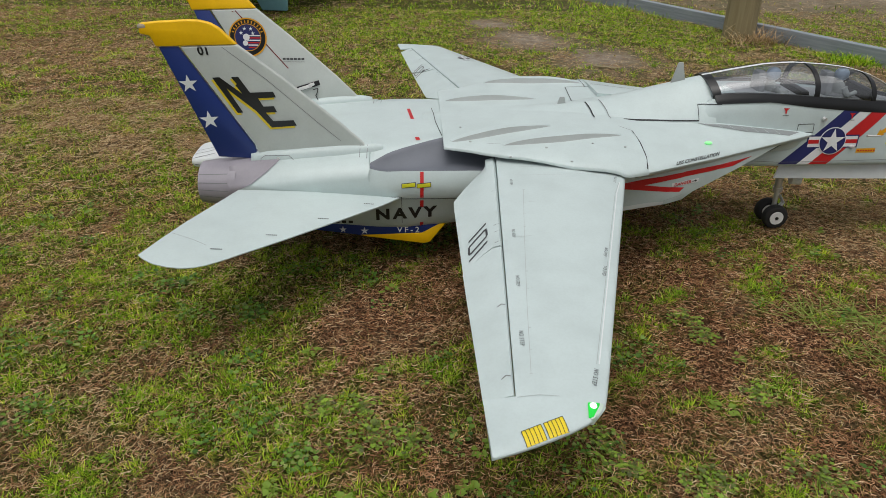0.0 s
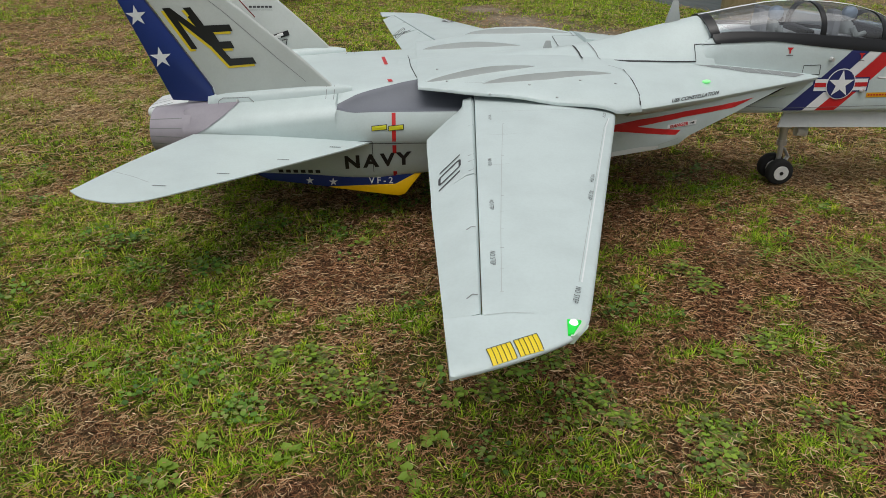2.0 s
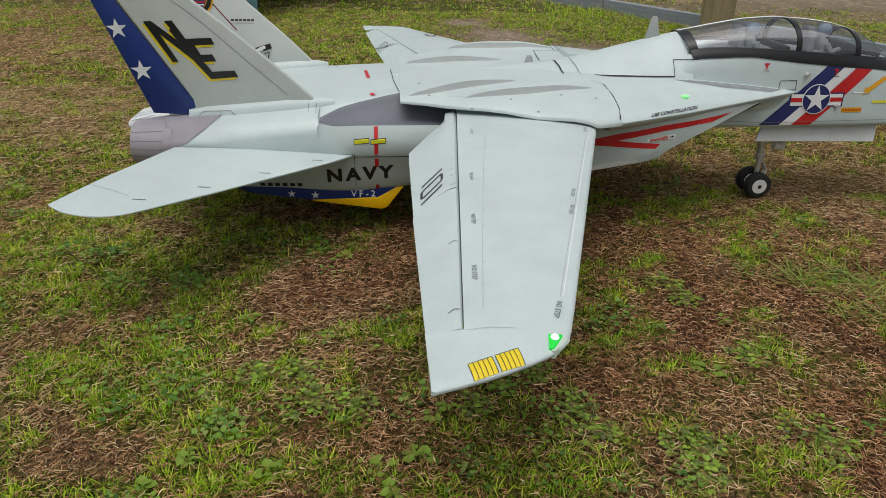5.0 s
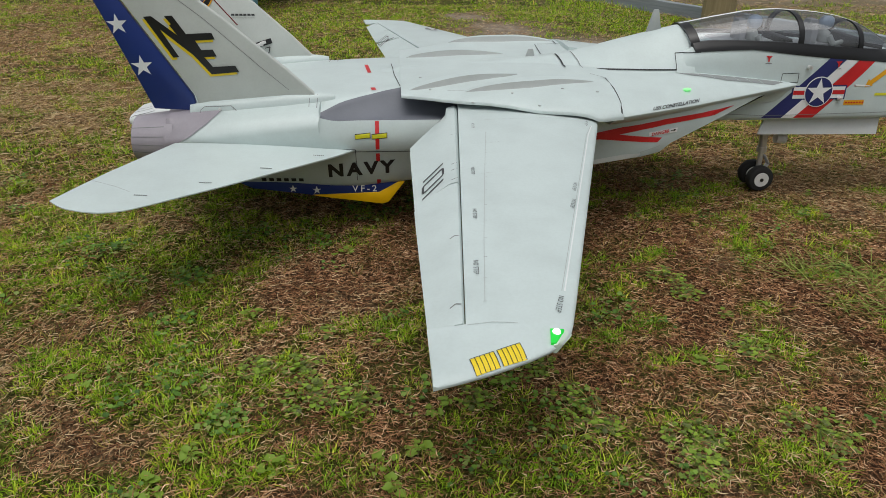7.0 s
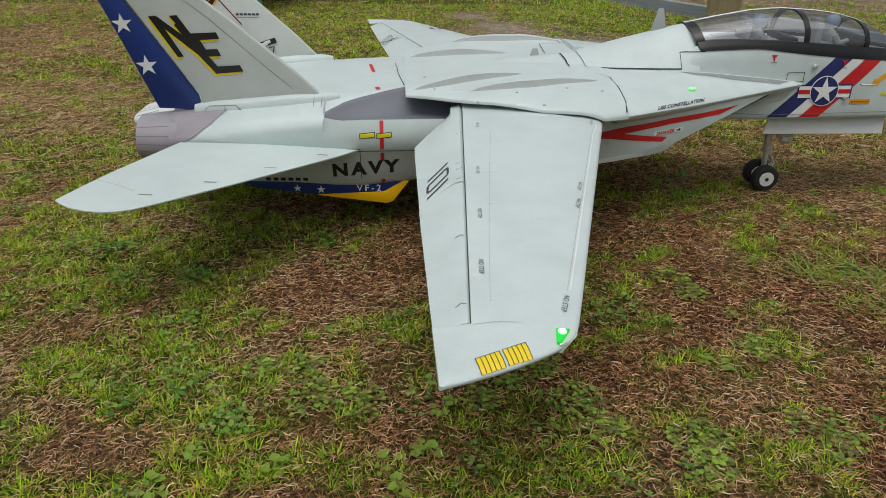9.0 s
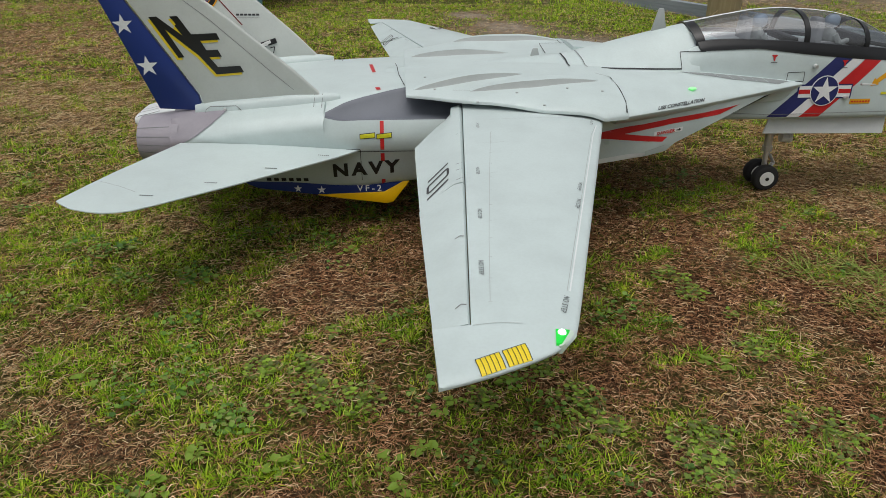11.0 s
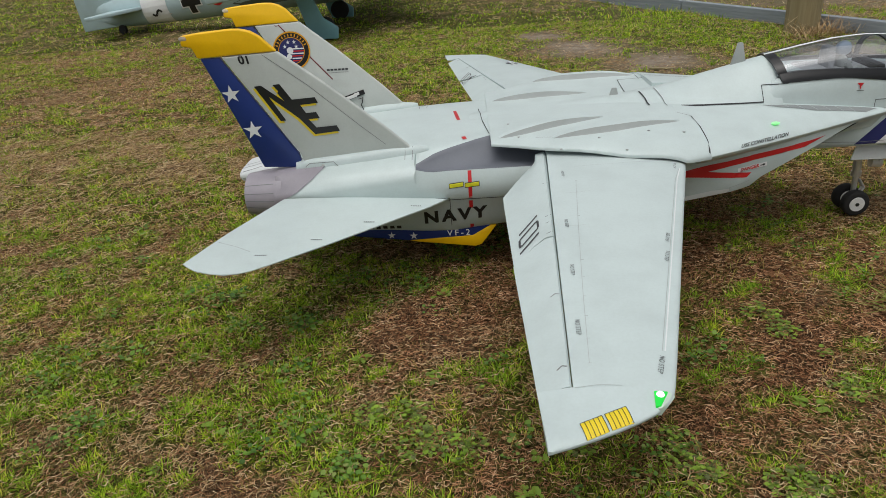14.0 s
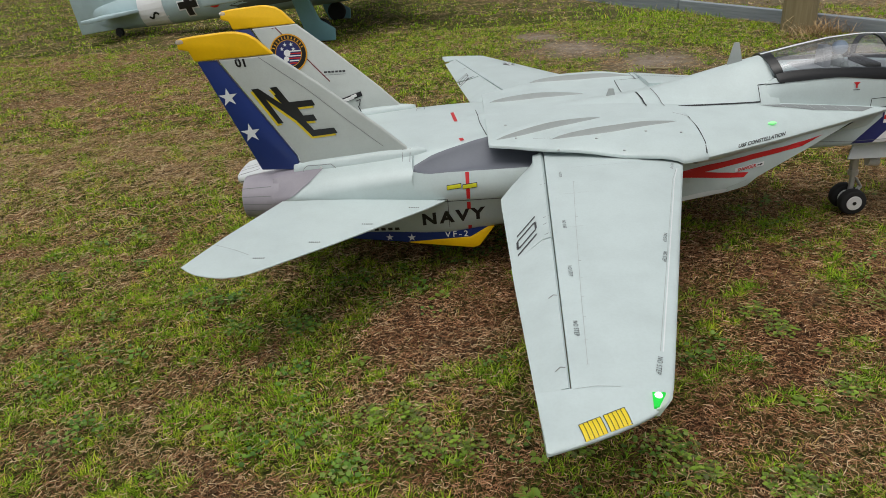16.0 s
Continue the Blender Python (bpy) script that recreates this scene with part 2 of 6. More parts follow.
def aft_half(x):
    w = ip(x, [-0.335, -0.25, -0.05, 0.2, 0.44], [0.212, 0.226, 0.236, 0.236, 0.236])
    zt = ip(x, [-0.335, -0.2, -0.08, 0.1, 0.44], [0.226, 0.242, 0.252, 0.262, 0.262])
    zs = ip(x, [-0.335, -0.25, -0.1, 0.1, 0.44], [0.222, 0.234, 0.246, 0.256, 0.246])
    zb = ip(x, [-0.335, -0.2, 0.0, 0.1, 0.44], [0.122, 0.090, 0.086, 0.098, 0.132])
    zw = ip(x, [-0.335, -0.2, 0.1, 0.44], [0.188, 0.195, 0.200, 0.200])
    zc = ip(x, [-0.335, -0.2, 0.0, 0.44], [0.165, 0.166, 0.167, 0.172])
    d = 0.026 * max(0.0, min(1.0, (x + 0.066) / 0.045))
    lip = ip(x, [-0.066, -0.038, 0.0, 0.2], [0.2265, 0.2200, 0.2215, 0.2225])
    nat = lambda y: ip(y, [0.118, 0.14, 0.16, 0.185, w - 0.020, w - 0.006], [zs + 0.002, zs + 0.001, zs - 0.002, zs - 0.008, zw + 0.0275, zw + 0.0165])
    fold = zw + ip(x, [-0.335, -0.07], [-0.003, 0.0215])
    pts = [(0, zt), (0.05, zt), (0.095, (zt + zs) / 2), (0.118, zs + 0.002)]
    if d > 0:
        yi = slot_in(x)
        ya = yi - 0.005
        pts += [(y_, nat(y_)) for y_ in (0.118 + (ya - 0.118) * 0.35, 0.118 + (ya - 0.118) * 0.7)]
        pts += [(ya, nat(ya)), (yi, nat(yi) - 0.25 * d), (yi + 0.5 * (w - 0.02 - yi), min(nat(yi) - d, lip - 0.2 * d)), (w - 0.0155, lip - 0.15 * d), (w - 0.010, lip), (w, zw)]
    else:
        pts += [(y_, nat(y_)) for y_ in (0.125, 0.132)]
        pts += [(0.14, zs + 0.001), (0.16, zs - 0.002), (0.185, zs - 0.008), (w - 0.022, fold + 0.0145), (w - 0.0018, fold), (w, fold - 0.010)]
    pts += [(w - 0.001, zc + 0.004), (w - 0.004, zc), (w - 0.016, (zc + zb) / 2), (w - 0.028, zb + 0.012), (w - 0.034, zb + 0.004), (w - 0.046, zb)]
    pts += [(0.13, zb - 0.002), (0.1, zb + 0.004), (0.082, zb + 0.02), (0.07, 0.165), (0.0, 0.178)]
    return pts


xs = [-0.335, -0.3, -0.25, -0.2, -0.15, -0.1, -0.075, -0.0665, -0.064, -0.055, -0.045, -0.032, -0.02, 0.0, 0.05, 0.09, 0.14, 0.2, 0.3, 0.44]
half_n = len(aft_half(0.0))
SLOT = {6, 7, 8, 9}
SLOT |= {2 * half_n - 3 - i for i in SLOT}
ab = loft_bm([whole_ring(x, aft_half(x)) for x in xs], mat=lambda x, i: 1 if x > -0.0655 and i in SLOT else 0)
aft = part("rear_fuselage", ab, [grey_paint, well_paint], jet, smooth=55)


def can_w(x):
    return ip(x, [0.63, 0.75, 0.85, 0.97, 1.04, 1.095], [0.060, 0.068, 0.073, 0.067, 0.052, 0.016])


def can_top(x):
    return ip(x, [0.63, 0.648, 0.70, 0.763, 0.823, 0.9, 0.95, 1.0, 1.04, 1.095], [0.3485, 0.352, 0.3625, 0.3735, 0.378, 0.3735, 0.367, 0.353, 0.335, 0.302])


def can_base(x):
    return ip(x, [0.63, 0.67, 0.72, 0.83, 1.0, 1.095], [0.316, 0.3235, 0.3255, 0.3225, 0.3085, 0.2995])


def fwd_w(x):
    return ip(x, [0.38, 0.6, 0.85, 1.05, 1.2, 1.3, 1.372], [0.087, 0.088, 0.085, 0.076, 0.056, 0.032, 0.003])


def flank_y(x, z):
    """Half width of the cockpit section: widest at the low fold, drawn in to the canopy."""
    w = fwd_w(x) + 0.002
    ys, zs = max(can_w(x) + 0.002, 0.72 * w), can_base(x) - 0.002
    t = min(1.0, max(0.0, (zs - z) / (zs - 0.184)))
    return ys + (w - ys) * t ** 0.45


def fwd_half(x):
    w = fwd_w(x)
    zt = ip(x, [0.38, 0.6, 0.65, 0.85, 1.08, 1.2, 1.3, 1.372], [0.270, 0.285, 0.3225, 0.3165, 0.2965, 0.268, 0.245, 0.226])
    zb = ip(x, [0.38, 0.65, 0.8, 1.1, 1.25, 1.372], [0.2, 0.186, 0.172, 0.172, 0.19, 0.220])
    zm, h = (zt + zb) / 2, (zt - zb) / 2
    out = []
    for i in range(17):
        a = math.pi * i / 16
        s, c = math.sin(a), math.cos(a)
        out.append((w * abs(s) ** 0.62, zm + h * math.copysign(abs(c) ** 0.72, c)))
    out[0], out[-1] = (0, zt), (0, zb)
    k = ip(x, [0.615, 0.64, 1.085, 1.2], [0, 1, 1, 0])
    if k > 0:
        zs, wl = can_base(x) - 0.002, w + 0.002
        ys = flank_y(x, zs)
        new_ = [(0, zt), (0.5 * ys, zt), (ys - 0.005, min(zt + 0.002, zs))] + [(flank_y(x, zs + (0.184 - zs) * j / 8), zs + (0.184 - zs) * j / 8) for j in range(9)]
        new_ += [(wl - 0.001, 0.180), (wl - 0.005, 0.1755), (wl * 0.75, zb + 0.001), (wl * 0.4, zb), (0, zb)]
        out = [(p[0] + (q[0] - p[0]) * k, p[1] + (q[1] - p[1]) * k) for p, q in zip(out, new_)]
    return out


fwd = part("forward_fuselage", loft_bm([whole_ring(x, fwd_half(x)) for x in np.linspace(0.38, 1.372, 48)]), grey_paint, jet, smooth=35)


def spine_ring(x):
    """A ridge with nearly flat flanks, rounder towards the canopy."""
    w = ip(x, [0.04, 0.2, 0.36, 0.43, 0.51, 0.58, 0.634], [0.06, 0.12, 0.160, 0.158, 0.124, 0.109, 0.094])
    zt = ip(x, [0.04, 0.2, 0.36, 0.39, 0.43, 0.51, 0.58, 0.634], [0.262, 0.2745, 0.287, 0.2905, 0.298, 0.3200, 0.3370, 0.3480])
    p = ip(x, [0.36, 0.50, 0.58, 0.634], [1.25, 1.38, 1.60, 2.10])
    zb, sh = 0.25, ip(x, [0.54, 0.634], [0.0, 0.020])
    us = [math.copysign(abs(i / 12) ** 1.5, i) for i in range(-12, 13)]
    return [(x + sh * abs(u) ** 1.5, w * u, zb + (zt - zb) * (1 - (u * u + 0.004) ** (p / 2) / 1.004 ** (p / 2))) for u in us]


spine = part("spine_fairing", loft_bm([spine_ring(x) for x in np.linspace(0.04, 0.634, 30)]), grey_paint, jet, smooth=35)


# overwing fairing: a thin shell over both wing roots
def shell_edge(x):
    return ip(x, [0.078, 0.13, 0.19, 0.275, 0.35, 0.41, 0.436, 0.4545], [0.186, 0.206, 0.240, 0.272, 0.295, 0.303, 0.292, 0.2835])


def shell_z(x, y):
    e = shell_edge(x)
    zc = ip(x, [0.07, 0.11, 0.2, 0.35, 0.44, 0.4545], [0.2630, 0.2665, 0.274, 0.280, 0.2815, 0.2812])
    ze = ip(x, [0.07, 0.15, 0.195, 0.225, 0.26, 0.309, 0.345, 0.37, 0.392, 0.406, 0.4545], [0.2545, 0.2545, 0.2568, 0.2580, 0.2568, 0.2516, 0.2528, 0.2522, 0.2485, 0.2425, 0.2410])
    t = min(1.0, abs(y) / e)
    return ze + (zc - ze) * (1 - t ** 3.0) ** 0.62 + (0.009 * math.exp(-((y - 0.225) / 0.06) ** 2) if y > 0 else 0.0)


def shell_ring(x):
    e, n = shell_edge(x), 34
    ys = [e * math.sin(math.pi * (i / n - 0.5)) for i in range(n + 1)]
    return [(x, y, shell_z(x, y)) for y in ys] + [(x, y, shell_z(x, y) - 0.0042) for y in ys[::-1]]


shell = part("overwing_fairing", loft_bm([shell_ring(x) for x in np.linspace(0.078, 0.4535, 40)]), grey_paint, jet, smooth=50)


def blister_bm(a, c, h, hw):
    a, c = Vector(a), Vector(c)
    d = (c - a).normalized()
    n = Vector((-d.y, d.x))
    rings = []
    for i in range(19):
        t = i / 18
        g = max(0.02, (math.sin(math.pi * t ** 0.85)) ** 0.75)
        p = a.lerp(c, t)
        ring = []
        for o, hh in ((-1, -0.004), (-0.8, 0.0), (-0.62, h * g), (0, h * g + 0.0012), (0.62, h * g), (0.8, 0.0), (1, -0.004)):
            q = p + n * (o * hw * (0.25 + 0.75 * g))
            ring.append((q.x, q.y, shell_z(q.x, q.y) + hh))
        rings.append(ring)
    bm = loft_bm(rings)
    # steep sides take the mid grey: their shade is put into the colour
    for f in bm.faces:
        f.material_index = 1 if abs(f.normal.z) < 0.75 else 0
    return bm


for s in (-1, 1):
    ya, yb, yc, yd = (-0.202, -0.172, -0.166, -0.118) if s < 0 else (0.218, 0.192, 0.095, 0.068)
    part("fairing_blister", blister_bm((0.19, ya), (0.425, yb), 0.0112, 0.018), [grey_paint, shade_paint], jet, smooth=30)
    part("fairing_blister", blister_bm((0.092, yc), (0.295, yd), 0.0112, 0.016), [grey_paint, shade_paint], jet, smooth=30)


# gloves: wedge-edged fairings ahead of the wings
def glove_rings(s):
    rings = []
    for x in np.linspace(0.434, 0.86, 18):
        le = ip(x, [0.434, 0.455, 0.86], [0.291, 0.283, 0.085])
        root = 0.07
        zr = ip(x, [0.434, 0.5, 0.66, 0.86], [0.281, 0.2765, 0.270, 0.252]) + (ip(x, [0.434, 0.62, 0.70], [0.009, 0.0085, 0.0]) if s > 0 else 0.0)
        zl = ip(x, [0.434, 0.6, 0.86], [0.241, 0.240, 0.246]) + (ip(x, [0.434, 0.62, 0.75], [0.020, 0.016, 0.0]) if s > 0 else 0.0)
        ring = []
        for i in range(15):
            t = math.sin(math.pi / 2 * i / 14)
            ring.append((x, s * (root + (le - root) * t), zl + (zr - zl) * (1 - t ** 2.1) ** 0.72))
        th = 0.004
        ring += [(x, s * (le - 0.0012), zl - th), (x, s * (le - 0.006), zl - 0.0085), (x, s * (le - 0.02 * min(1, (le - root) / 0.05)), zl - 0.0165), (x, s * (root + (le - root) * 0.5), zl - 0.03), (x, s * root, zl - 0.035)]
        rings.append(ring)
    return rings


gloves = {s: part("wing_glove", loft_bm(glove_rings(s)), grey_paint, jet, smooth=35) for s in (-1, 1)}


# intake trunks with raked lips
def trunk_bm(s):
    rings = []
    for i in range(9):
        k = i / 8
        ring = []
        for y, z, rake in ((0.098, 0.245, 0.0), (None, 0.245, 0.0), (None, 0.205, 0.33), (None, 0.172, 0.6), (None, 0.0, 0.9), (-0.018, -0.008, 1.0), (0.105, -0.008, 1.0)):
            xf = ip(rake, [0, 0.33, 0.6, 0.9, 1.0], [0.805, 0.668, 0.570, 0.553, 0.552])
            x = 0.40 + (xf - 0.40) * k
            wall = ip(x, [0.40, 0.52, 0.64, 0.715, 0.805], [0.2365, 0.231, 0.190, 0.152, 0.106])
            zb = ip(x, [0.40, 0.56], [0.130, 0.153])
            if y is None:
                yy, zz = wall - (0.006 if z == 0.0 else 0.0), (z if z > 0 else zb + 0.004)
            elif y < 0:
                yy, zz = wall + y, zb
            else:
                yy, zz = y, (z if z > 0 else zb)
            ring.append((x, s * yy, zz))
        rings.append(ring)
    return loft_bm(rings)


trunks = {s: part("intake_trunk", trunk_bm(s), grey_paint, jet, smooth=30) for s in (-1, 1)}
for s in (-1, 1):
    m = bmesh.new()
    m.faces.new([m.verts.new(p) for p in ((0.8065, s * 0.095, 0.240), (0.8065, s * 0.103, 0.240), (0.5545, s * 0.205, 0.160), (0.5545, s * 0.11, 0.160))])
    bmesh.ops.recalc_face_normals(m, faces=m.faces[:])
    part("intake_mouth", m, dark_inside, trunks[s])


# engine nozzles
def nozzle_bm(s):
    rings = []
    for x, r in ((-0.325, 0.0575), (-0.345, 0.0555), (-0.375, 0.051), (-0.399, 0.0465), (-0.399, 0.042), (-0.36, 0.043)):
        rings.append([(x, s * 0.152 + r * 1.03 * math.cos(2 * math.pi * i / 36), 0.170 + r * 0.86 * math.sin(2 * math.pi * i / 36)) for i in range(36)])
    return loft_bm(rings, caps=False)


for s in (-1, 1):
    nz = part("exhaust_nozzle", nozzle_bm(s), nozzle_paint, jet, "mauve-grey exhaust nozzle", smooth=25)
    if s < 0:
        for z in (0.143, 0.158, 0.173, 0.188, 0.203):
            lay("petal_gap", shape_bm(line_polys([(-0.340, z), (-0.372, 0.170 + (z - 0.170) * 0.93), (-0.398, 0.170 + (z - 0.170) * 0.86)], 0.0009)), lambda p, q: (p, -0.4, q), (0, 1, 0), skin_of(nz), line_soft, nz)
    part("nozzle_inside", moved(plate_bm(disc_poly(0, 0, 0.044), 0.002), Matrix.Translation((-0.365, s * 0.152, 0.170)) @ pose(0, 0, 0, 0, 90, 0) @ Matrix.Diagonal((0.86, 1.03, 1, 1))), dark_inside, nz)

# beaver tail between the nozzles
rings = []
for x, w, z0, z1 in ((-0.30, 0.08, 0.160, 0.226), (-0.36, 0.072, 0.156, 0.206), (-0.42, 0.058, 0.154, 0.189), (-0.446, 0.052, 0.156, 0.183), (-0.453, 0.044, 0.160, 0.178)):
    rings.append([(x, w * math.copysign(abs(math.cos(a)) ** 0.5, math.cos(a)), (z0 + z1) / 2 + (z1 - z0) / 2 * math.copysign(abs(math.sin(a)) ** 0.7, math.sin(a))) for a in [2 * math.pi * i / 24 for i in range(24)]])
boat = part("tail_boat", loft_bm(rings), white_paint, jet, smooth=40)
for y in (-0.046, -0.030, -0.012):
    lay("boat_groove", shape_bm(line_polys([(-0.448, y), (-0.40, y - 0.004)], 0.0016)), lambda p, q: (p, q, 0.3), (0, 0, -1), skin_of(boat), line_soft, boat)
lay("boat_groove", shape_bm(line_polys([(-0.45, 0.1665), (-0.40, 0.168)], 0.0018)), lambda p, q: (p, -0.3, q), (0, 1, 0), skin_of(boat), line_soft, boat)

# ---- wings ----
def le_x(a):
    return ip(a, [0.15, 0.314, 0.872, 0.894, 0.912, 0.933, 0.951, 0.963], [0.447, 0.401, 0.234, 0.226, 0.212, 0.176, 0.135, 0.099])


def te_x(a):
    return ip(a, [0.3, 0.6, 0.966], [0.085, 0.088, 0.095])


def hinge_x(a):
    return ip(a, [0.15, 0.211, 0.876], [0.181, 0.177, 0.130])


def wing_z(a):
    return ip(a, [0.15, 0.3, 0.966], [0.238, 0.232, 0.2085])


def half_thick(a, x):
    c = max(0.0, min(1.0, (le_x(a) - x) / (ip(a, [0.15, 0.314, 0.872, 0.966], [0.447, 0.401, 0.234, 0.2]) - te_x(a))))
    T = ip(a, [0.15, 0.3, 0.876, 0.966], [0.031, 0.028, 0.014, 0.008])
    return 5 * T * (0.2969 * math.sqrt(c) - 0.126 * c - 0.3516 * c * c + 0.2843 * c ** 3 - 0.1015 * c ** 4)


def wing_bm(s):
    rings = []
    spans = list(np.linspace(0.15, 0.8755, 22)) + [0.8765, 0.888, 0.898, 0.908, 0.918, 0.928, 0.938, 0.947, 0.955, 0.9625]
    for a in spans:
        lx, hx = le_x(a), (hinge_x(a) if a < 0.876 else te_x(a))
        us = [0, 0.006, 0.02, 0.05, 0.09, 0.16, 0.26, 0.38, 0.52, 0.68, 0.84, 1.0]
        xs_ = [lx + (hx - lx) * u for u in us]
        ring = [(x, s * a, wing_z(a) + half_thick(a, x) + (0.0006 if u < 0.085 else 0)) for x, u in zip(xs_, us)]
        ring += [(x, s * a, wing_z(a) - half_thick(a, x) * 0.8 - 0.0004) for x in xs_[:0:-1]]
        rings.append(ring)
    return loft_bm(rings)


def flap_bm(s, a0, a1, droop, inner_cut=False):
    rings = []
    for i in range(13):
        a = a0 + (a1 - a0) * i / 12
        hx = hinge_x(a) - 0.0009
        tx = te_x(a)
        if inner_cut and a < 0.325:
            tx = hx - 0.004 - (hx - 0.004 - tx) * (a - a0) / (0.325 - a0)
        r = half_thick(a, hx) * 0.98
        zc = wing_z(a)
        pts = [(hx - 0.35 * r, 0.93 * r), (hx - 2.2 * r, 0.98 * r)]
        for k in (0.35, 0.6, 0.82, 1.0):
            x = hx - 2.2 * r + (tx - hx + 2.2 * r) * k
            pts.append((x, r * 0.98 * (1 - k) + 0.0011 * k))
        low = [(x, -abs(z) * 0.75 - 0.0003) for x, z in pts[::-1]]
        pts = [(hx, 0.0), (hx - 0.06 * r, 0.5 * r)] + pts + low + [(hx - 0.06 * r, -0.45 * r)]
        px, ca, sa = hx - 0.8 * r, math.cos(droop), math.sin(droop)
        wt = (a - a0) / (a1 - a0) if inner_cut else 1 - (a - a0) / (a1 - a0)
        back = lambda x: 0.046 * wt * max(0.0, min(1.0, (hx - 0.020 - x) / (hx - 0.020 - te_x(a))))
        rings.append([(px + (x - px) * ca - z * sa, s * (a + back(x)), zc + (x - px) * sa + z * ca) for x, z in pts])
    return loft_bm(rings)


def wing_marks(wing, flap_in, flap_out, s):
    sk = skin_of(wing)
    y = lambda a: s * a
    # slat step along the leading edge: its highlight painted white, beside a faint line
    lay("slat_line", shape_bm(line_polys([(le_x(a) - (0.0135 if a > 0.33 else 0.0105), y(a)) for a in np.linspace(0.325, 0.825, 12)], 0.0016)), top, DOWN, sk, white_paint, wing)
    lay("slat_line", shape_bm(line_polys([(le_x(a) - (0.0165 if a > 0.33 else 0.012), y(a)) for a in np.linspace(0.328, 0.825, 12)], 0.0007)), top, DOWN, sk, line_faint, wing)
    if s < 0:
        for u, a, size in ((0.192, 0.325, 0.0085), (0.173, 0.511, 0.0095), (0.162, 0.645, 0.010), (0.150, 0.773, 0.011), (0.381, 0.316, 0.0085), (0.303, 0.570, 0.0095), (0.289, 0.622, 0.010), (0.2245, 0.848, 0.011)):
            turn = math.radians(-90) - 0.07 if u < 0.21 else math.radians(-90) - 0.28
            c, sn = math.cos(turn), math.sin(turn)
            lay("stencil", text_bm("NO STEP", size * 0.74, 0.12, 0.0, 1.12), lambda p, q, u=u, a=a, c=c, sn=sn: (u + (p * c - q * sn) * 1.0, -a + (p * sn + q * c) * 0.85, 0.3), DOWN, sk, decal_grey, wing, longest=0.03)
        for q in (0, 1):
            x0, x1 = (0.1310, 0.1530) if q == 0 else (0.1560, 0.1780)
            f = lambda x: -0.9545 + (x - 0.132) * 0.44 + 0.0040
            g = lambda x: f(x) + 0.0195
            lay("hazard_patch", shape_bm([[(x0 + 0.001, f(x0)), (x1 + 0.001, f(x1)), (x1 - 0.003, g(x1)), (x0 - 0.003, g(x0))]]), top, DOWN, sk, tape_yellow, wing, "yellow ribbed patch")
            for k in range(6):
                x = x0 + (x1 - x0) * k / 5
                lay("hazard_line", shape_bm(line_polys([(x + 0.001, f(x)), (x - 0.003, g(x))], 0.0007)), top, DOWN, sk, black_paint, wing, off=0.0012)
            lay("hazard_line", shape_bm(line_polys([(x0 - 0.003, g(x0)), (x1 - 0.003, g(x1))], 0.0007)), top, DOWN, sk, black_paint, wing, off=0.0012)
        lay("panel_line", shape_bm(line_polys([(0.131, -0.8775), (0.155, -0.876), (0.178, -0.880)], 0.0006)), top, DOWN, sk, line_faint, wing)
        lay("panel_line", shape_bm(line_polys([(0.209, -0.36), (0.188, -0.526), (0.166, -0.71), (0.152, -0.84)], 0.0006)), top, DOWN, sk, line_faint, wing)
        for k in range(12):
            t = k / 11
            u, v = 0.209 - 0.057 * t, -0.36 - 0.48 * t
            lay("rib_tick", shape_bm(line_polys([(u - 0.0016, v), (u + 0.0022, v - 0.0004)], 0.0006)), top, DOWN, sk, line_soft if k % 3 == 0 else line_faint, wing)
        for v, u0, u1 in ((-0.405, 0.185, 0.226), (-0.300, 0.214, 0.345), (-0.520, 0.172, 0.200)):
            lay("tape_edge", shape_bm(line_polys([(u0, v), ((u0 + u1) / 2, v - 0.003), (u1, v - 0.001)], 0.0005)), top, DOWN, sk, line_faint, wing)
        lay("panel_line", shape_bm(line_polys([(0.214, -0.262), (0.26, -0.268), (0.30, -0.262)], 0.0005)), top, DOWN, sk, line_faint, wing)
    else:
        o = (0.258, 0.665)
        lay("insignia_bar", shape_bm([rect(o[0] - 0.009, o[1] - 0.038, o[0] + 0.009, o[1] + 0.038)]), top, DOWN, sk, shade_paint, wing)
        lay("insignia_bar", shape_bm([rect(o[0] - 0.004, o[1] - 0.035, o[0] + 0.004, o[1] + 0.035)]), top, DOWN, sk, white_paint, wing, off=0.0012)
        lay("insignia_disc", shape_bm([disc_poly(*o, 0.018)]), top, DOWN, sk, decal_grey, wing, off=0.0012)
        lay("insignia_star", shape_bm([star_poly(*o, 0.017, 2.2)]), top, DOWN, sk, white_paint, wing, off=0.0018)
    skf = skin_of(flap_in, flap_out)
    # modex digits on the inner flap: two bars and a slanted nought
    base = (0.118, -0.512) if s < 0 else (0.109, 0.585)
    put = lambda p, q: (base[0] + p * 0.60 + q * 0.055, base[1] + p * 0.78 + q, 0.3)
    for q in (-0.029, 0.029):
        lay("modex_digit", shape_bm([strip_poly((-0.0255, q), (0.0255, q), 0.0056 if s < 0 else 0.0042)]), put, DOWN, skf, decal_grey, flap_in)
    loop = [(-0.025, -0.008), (-0.020, -0.0125), (0.025, -0.0125), (0.025, 0.008), (0.020, 0.0125), (-0.025, 0.0125), (-0.025, -0.008)]
    lay("modex_digit", shape_bm(line_polys(loop, 0.0056 if s < 0 else 0.0042)), put, DOWN, skf, decal_grey, flap_in)
